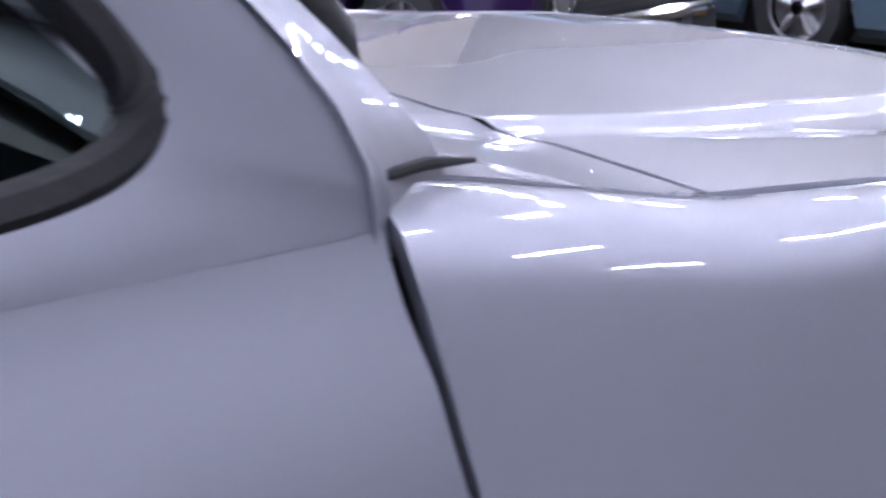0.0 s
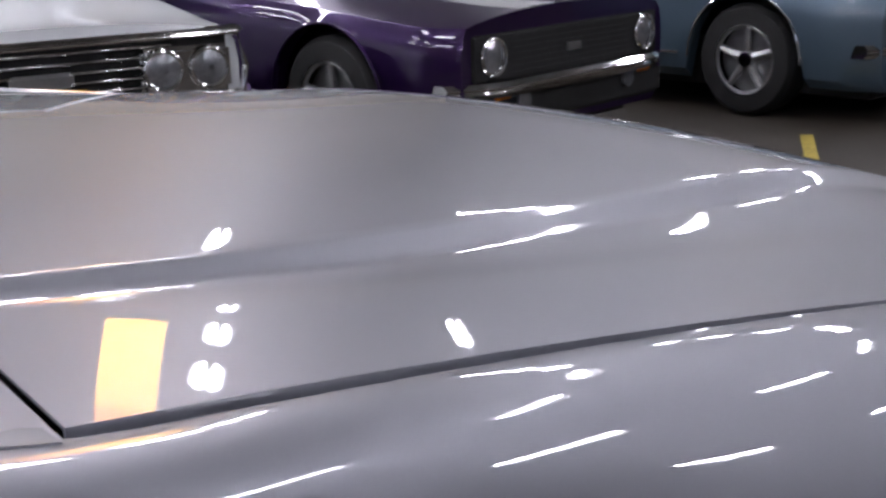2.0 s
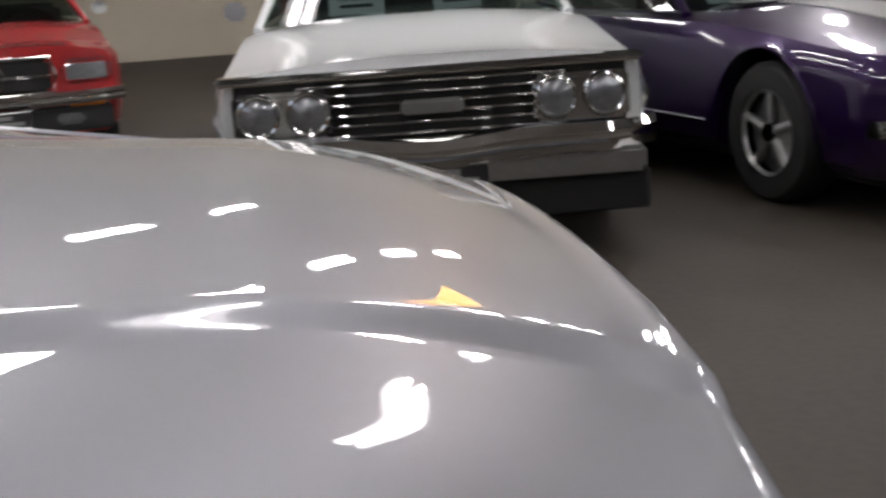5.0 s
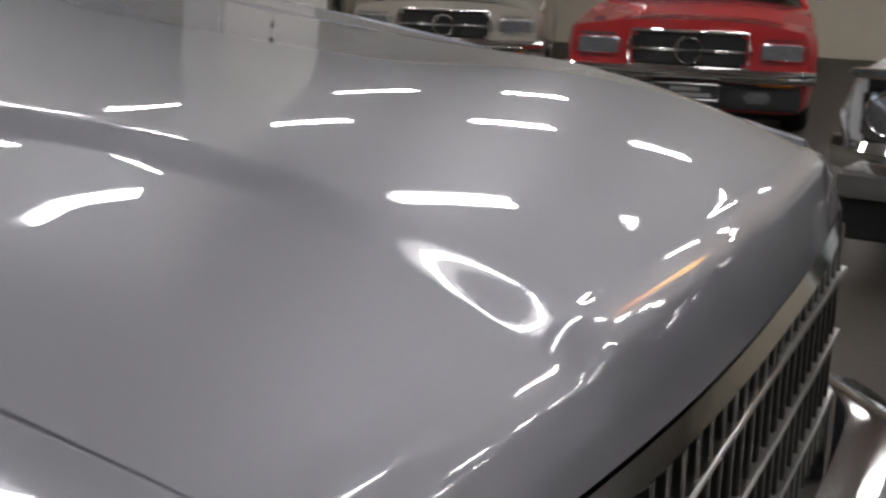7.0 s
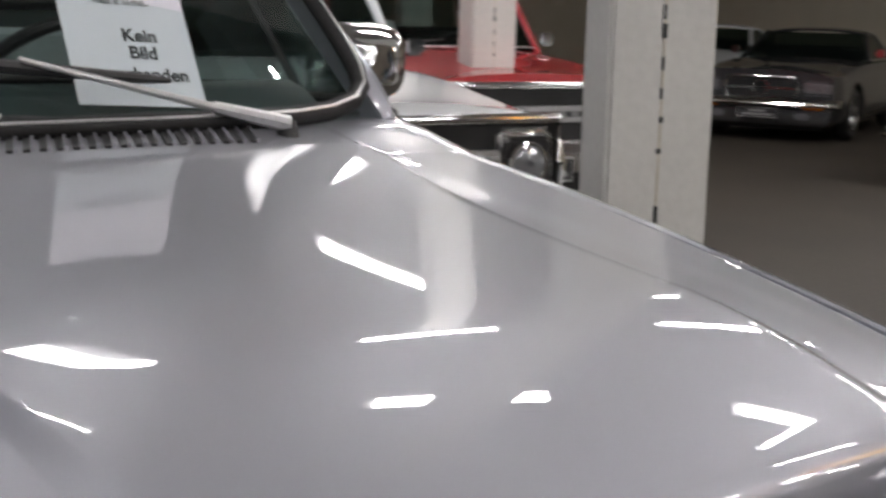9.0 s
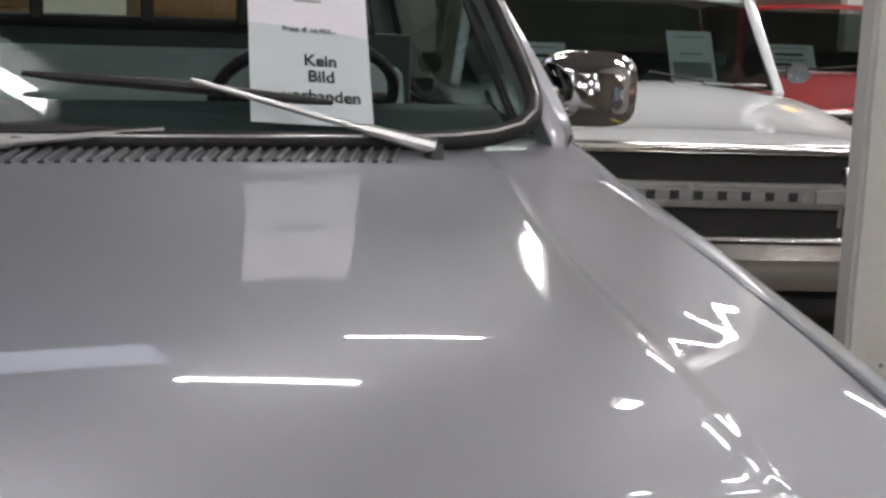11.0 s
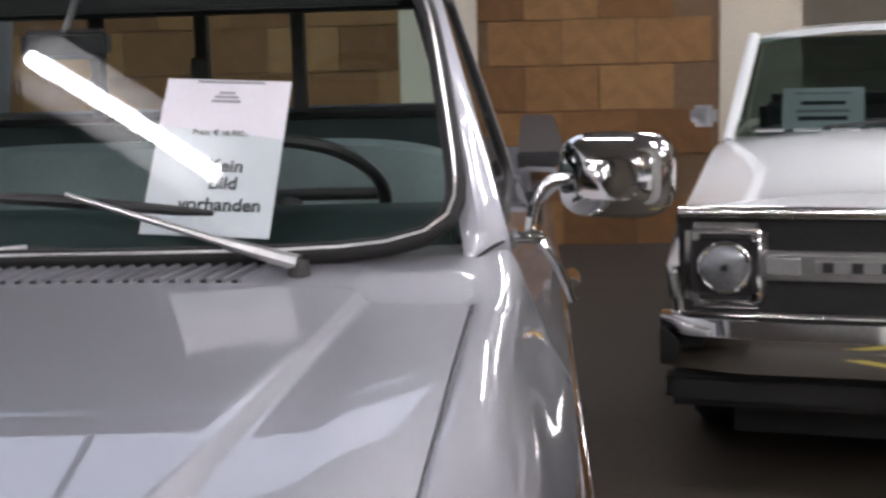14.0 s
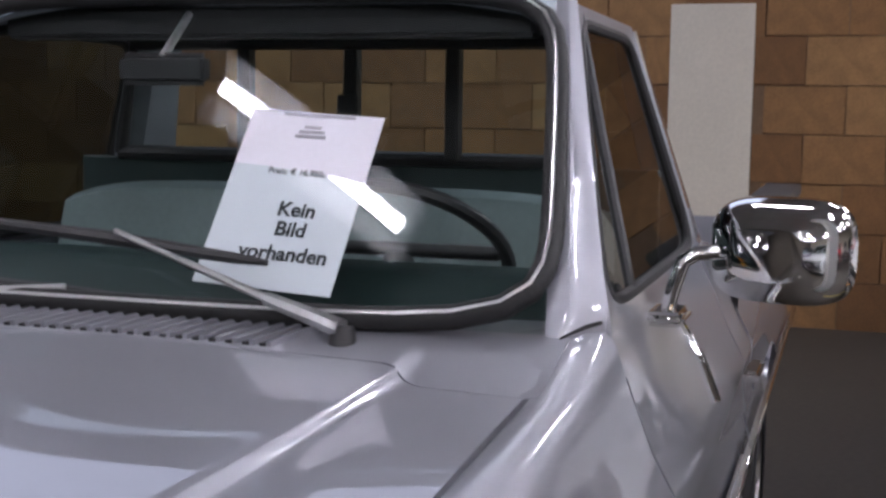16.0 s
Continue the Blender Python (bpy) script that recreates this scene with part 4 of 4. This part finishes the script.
def old_pickup(m, paint, label):
    """A 1960s pickup: flat upright grille with a lettered bar, square lamp bezels, chrome bumper."""
    t = thing("pickup_truck", label, "pickup truck", m, "parked cars")
    W, L = 1.84, 4.7
    car_body(t, paint, L, W, 0, 1.42, 1.9, 0.98, 1.10, 1.02, (-0.80, -3.70), 0.35, 0.02, 0.28, 0.055)
    under(t, L, W)
    g = part("grille", box(-0.03, 0.014, -0.89, 0.89, 0.60, 0.965, 0.006), DARK, t, "black grille behind a bright lettered bar")
    part("grille_surround", tube([(0.02, -0.88, 0.60), (0.02, 0.88, 0.60), (0.03, 0.90, 0.78), (0.02, 0.88, 0.965), (0.02, -0.88, 0.965), (0.03, -0.90, 0.78), (0.02, -0.88, 0.60)], 0.024, 10), CHROME, g)
    part("grille_bar", box(0.0, 0.05, -0.60, 0.60, 0.735, 0.835, 0.012, 2), STEEL, g)
    part("badge_bar", box(0.05, 0.055, -0.42, 0.42, 0.765, 0.805), GREY, g)
    for k in range(9):
        y = -0.38 + 0.095 * k
        part("badge_mark", box(0.055, 0.060, y - 0.018, y + 0.018, 0.768, 0.802), PLASTIC, g)
    for s in (-1, 1):
        part("side_lamp", box(0.048, 0.058, min(s * 0.47, s * 0.585), max(s * 0.47, s * 0.585), 0.755, 0.815, 0.004, 1), GREY, g)
        part("lamp_bezel", box(-0.01, 0.04, min(s * 0.58, s * 0.86), max(s * 0.58, s * 0.86), 0.63, 0.93, 0.03, 3), CHROME, t, "square chrome lamp bezel")
        part("bezel_well", box(0.03, 0.044, min(s * 0.61, s * 0.83), max(s * 0.61, s * 0.83), 0.665, 0.895, 0.025, 3), PLASTIC, t)
        headlight(t, 0.06, s * 0.72, 0.78, 0.085)
        part("fender_badge", box(-0.62, -0.50, s * 0.922 - 0.006, s * 0.922 + 0.006, 0.80, 0.83, 0.003, 1), CHROME, t)
    bumper(t, 0.12, 1.88, 0.52, 0.18, 0.10)
    part("bumper_apron", box(-0.05, 0.10, -0.92, 0.92, 0.29, 0.42, 0.03, 2), DARK, t)
    plate(t, 0.17, 0.0, 0.455, 0.31, 0.14)
    for x in (-0.80, -3.70):
        for s in (-1, 1):
            wheel(t, x, s * (W / 2 - 0.14), s, 0.35, 0.22, 0.21, 5)
    greenhouse(t, paint, -1.48, -1.80, -2.75, -2.86, W, 1.12, 1.61, TINT, None, 0.80)
    for k in range(-4, 5):
        part("cowl_louvre", box(-1.42, -1.30, k * 0.16 - 0.06, k * 0.16 + 0.06, 1.150, 1.158, 0.003, 1), STEEL, t)
    for s in (-1, 1):
        part("wiper_arm", tube([(-1.44, s * 0.42, 1.16), (-1.48, s * 0.05 + 0.1, 1.20)], 0.008, 6), PLASTIC, t)
    sheet_in_window(m, -1.60, -0.42, 1.145, 36, 0.36, 0.22)
    sheet_in_window(m, -1.60, 0.42, 1.145, 36, 0.24, 0.32, 0, True)


white_sedan(pose(0.37, 4.0, 0, 0, 0, -96))
muscle_coupe(pose(3.12, 3.83, 0, 0, 0, -78), PURPLE, "dark purple 1960s muscle coupe with pale bonnet stripes", True, 1)
muscle_coupe(pose(5.65, 3.19, 0, 0, 0, -85), BLUE, "blue-grey 1960s muscle coupe with polished wheels", False, 2)
roadster(pose(-2.1, 8.0, 0, 0, 0, -80), RED, "bright red 1970s roadster with a black grille and chrome rim")
roadster(pose(-4.7, 9.5, 0, 0, 0, -72), BEIGE, "beige metallic 1960s car with a round-cornered chrome grille")
roadster(pose(-8.6, 11.6, 0, 0, 0, -70), BLACKP, "black classic car with chrome bumper")
roadster(pose(-11.6, 13.2, 0, 0, 0, -70), WHITE, "white classic car with chrome bumper")
roadster(pose(1.2, 11.5, 0, 0, 0, -85), RED, "red classic car with chrome bumper in the row behind")
roadster(pose(4.2, 11.0, 0, 0, 0, -85), BEIGE, "beige classic car in the row behind")
roadster(pose(7.4, 10.5, 0, 0, 0, -85), WHITE, "white classic car in the row behind")
roadster(pose(8.2, 3.3, 0, 0, 0, -85), BLACKP, "dark classic coupe with chrome bumper")
old_pickup(pose(-3.53, 2.2, 0, 0, 0, -13), WHITE, "pale white 1960s pickup truck with a lettered chrome grille")
old_pickup(pose(-5.2, 4.75, 0, 0, 0, -14), RED, "red 1960s pickup truck parked beside a white one")


# ---- pillars, wall and floor marks ----
def pillar(m, w, d, h, label):
    p = thing("hall_pillar", label, "pillar", m, "hall pillars")
    part("shaft", box(-d / 2, d / 2, -w / 2, w / 2, 0, h, 0.012, 2), PILLAR, p)
    part("seam", box(d / 2, d / 2 + 0.0015, -0.003, 0.002, 0.0, h), WALLP, p, smooth=False)
    rnd = random.Random(7)
    for k in range(26):
        z = rnd.uniform(0.3, 2.6)
        part("paint_chip", box(d / 2 + 0.0005, d / 2 + 0.003, -0.006 + rnd.uniform(-0.004, 0.002), 0.001 + rnd.uniform(0, 0.005), z, z + rnd.uniform(0.01, 0.05)), PLASTIC, p, smooth=False)
    for z in (1.52, 1.9, 0.62):
        for y in (-0.06, 0.11):
            part("bolt", cyl((d / 2, y, z), (d / 2 + 0.004, y, z), 0.006, n=8), GREY, p)
    return p


pillar(pose(-1.732, 1.816, 0, 0, 0, -26), 0.296, 0.20, 4.25, "white painted square steel pillar with chipped seam on the floor")
pillar(pose(-5.7, 4.75, 0, 0, 0, -20), 0.30, 0.26, 4.25, "cream painted square pillar standing by parked cars")
pillar(pose(-9.2, 6.9, 0, 0, 0, -20), 0.30, 0.26, 4.25, "cream painted square pillar standing by parked cars")


def floor_line(a, b, w):
    d = Vector((b[0] - a[0], b[1] - a[1], 0))
    q = math.degrees(math.atan2(d.y, d.x))
    o = part("floor_line", box(0, d.length, -w / 2, w / 2, 0.0, 0.004), YELLOW, smooth=False)
    o.matrix_basis = pose(a[0], a[1], 0, 0, 0, q)
    tagged(o, "worn yellow parking line painted on the concrete", "floor marking", "floor lines", "structure")


floor_line((-4.8, 3.35), (-2.3, 1.64), 0.10)
floor_line((3.7, 2.7), (4.4, 3.3), 0.07)
patch = part("floor_patch", box(-0.19, 0.19, -0.16, 0.16, 0.0, 0.004), PILLAR, smooth=False)
patch.matrix_basis = pose(0.47, 1.50, 0, 0, 0, -20)
tagged(patch, "pale worn paint patch on the concrete floor", "floor marking", kind="structure")


def block_wall():
    """The wall of brown stone blocks behind the pickup, with a pale strip in it."""
    x = -9.3
    w = tagged(part("wall_west", box(x - 0.3, x - 0.012, -9.0, 2.28, 0, 4.25), GROUT, smooth=False), "wall of brown and ochre stone blocks with thin dark joints", "wall", kind="structure")
    tagged(part("wall_west_plain", box(x - 0.3, x, 2.282, 2.9, 0, 4.25), WALLP, smooth=False), "cream painted hall wall beside the stone blocks", "wall", kind="structure")
    strip_ob = thing("wall_panel", "pale cream painted flat panel set in the stone wall", "wall panel")
    part("panel", box(x - 0.012, x + 0.02, -0.186, 0.42, 0, 2.34, 0.004, 1), WALLP, strip_ob)
    bw, bh = 0.574, 0.352
    rnd = random.Random(3)
    meshes = []
    for k in range(6):
        b = box(-0.012, 0.006 + 0.004 * (k % 3), -bw / 2 + 0.005, bw / 2 - 0.005, -bh / 2 + 0.005, bh / 2 - 0.005)
        for v in b.verts:
            v.co += Vector((rnd.uniform(-0.002, 0.003), rnd.uniform(-0.004, 0.004), rnd.uniform(-0.004, 0.004)))
        meshes.append(mesh_of("block", b, BLOCK, False))
    n = 0
    for j in range(10):
        for i in range(25):
            y = -8.4 + (i + 0.5 * (j % 2)) * bw
            if y > 1.99 or y < -6.9 or n > 290:
                continue
            lo, hi = y - bw / 2, y + bw / 2
            if j < 6 and hi > -0.186 and lo < 0.42:
                # cut round the pale panel
                if lo < -0.27:
                    hi = -0.186
                elif hi > 0.50:
                    lo = 0.42
                else:
                    continue
            o = new("block", meshes[(i * 7 + j * 3) % 6])
            o.parent = w
            o.location = (x, (lo + hi) / 2, 0.17 + j * bh)
            o.scale = (1, (hi - lo) / bw, 1)
            n += 1


block_wall()


def warm_sign():
    """A lit yellow-orange hanging sign over the car row."""
    s = thing("hanging_sign", "lit yellow and orange upright banner hanging from the ceiling", "sign", pose(1.30, 4.5, 2.4, 0, 0, -112))
    part("sign_case", box(-0.08, 0.0, -0.16, 0.16, 0, 1.25, 0.02, 2), GREY, s)
    part("sign_face", box(0.0, 0.012, -0.14, 0.14, 0.02, 0.80), SIGNLIGHT, s, smooth=False)
    part("sign_head", box(0.0, 0.012, -0.14, 0.14, 0.804, 1.23), SIGNHEAD, s, smooth=False)
    for y in (-0.11, 0.11):
        part("hanger", cyl((-0.04, y, 1.25), (-0.04, y, 1.85), 0.012, n=8), STEEL, s)


SIGNLIGHT = lamp_mat("sign_face", (1.0, 0.50, 0.05), 6.5)
SIGNHEAD = lamp_mat("sign_head", (1.0, 0.33, 0.02), 5.5)
warm_sign()


def hall_lamps():
    """Rows of tube lamps fixed under the ceiling, running slantwise to the parked pickup."""
    for i in range(-4, 5):
        for j in range(-3, 5):
            c = Vector((1.2, 3.74, 4.1)) + Vector((0.5, 0.87, 0)) * (i * 2.6) + Vector((0.87, -0.5, 0)) * (j * 3.0)
            if not (-14 < c.x < 12 and -5.6 < c.y < 15) or (-9.8 < c.x < -4.2 and c.y < 1.2):
                continue
            f = thing("ceiling_lamp", "white fluorescent tube lamp fixed under the hall ceiling", "ceiling lamp", pose(*c, 0, 0, 60), "hall lamps")
            part("lamp_tray", prism([(-0.15, -0.03), (-0.145, -0.03), (-0.07, 0.055), (0.07, 0.055), (0.145, -0.03), (0.15, -0.03), (0.075, 0.07), (-0.075, 0.07)], "x", -0.60, 0.60), GREY, f, "sloped metal reflector tray")
            part("lamp_body", box(-0.57, 0.57, -0.05, 0.05, 0.07, 0.15), GREY, f)
            # lamps over the car rows get a second tube, added to brighten the cars
            for w in ((-0.06, 0.06) if c.y > 2.6 else (0.0,)):
                part("lamp_tube", cyl((-0.53, w, 0), (0.53, w, 0), 0.035, n=10), TUBE, f)



def roof_fill_light(x, y):
    """Milky roof pane behind the pickup, shallow-framed; unseen, added to brighten the bonnet."""
    f = thing("roof_fill_light", "added milky bluish glowing pane in a grey frame in the ceiling", "roof window", pose(x, y, 4.13), "roof lights")
    part("pane", box(-0.97, 0.97, -1.05, 1.05, 0.03, 0.05), FILLGLOW, f, smooth=False)
    for s in (-1, 1):
        part("frame_side", box(-0.995, 0.995, min(s * 1.05, s * 1.075), max(s * 1.05, s * 1.075), 0.01, 0.12, 0.006, 1), GREY, f)
        part("frame_end", box(min(s * 0.97, s * 0.995), max(s * 0.97, s * 0.995), -1.05, 1.05, 0.01, 0.12, 0.006, 1), GREY, f)


# soft bluish fill glow for the bonnet, from panes added out of view
FILLGLOW = lamp_mat("fill_glow", (0.78, 0.85, 1.0), 1.3)
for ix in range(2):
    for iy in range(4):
        roof_fill_light(-8.25 + 2.0 * ix, -7.2 + 2.16 * iy)


hall_lamps()
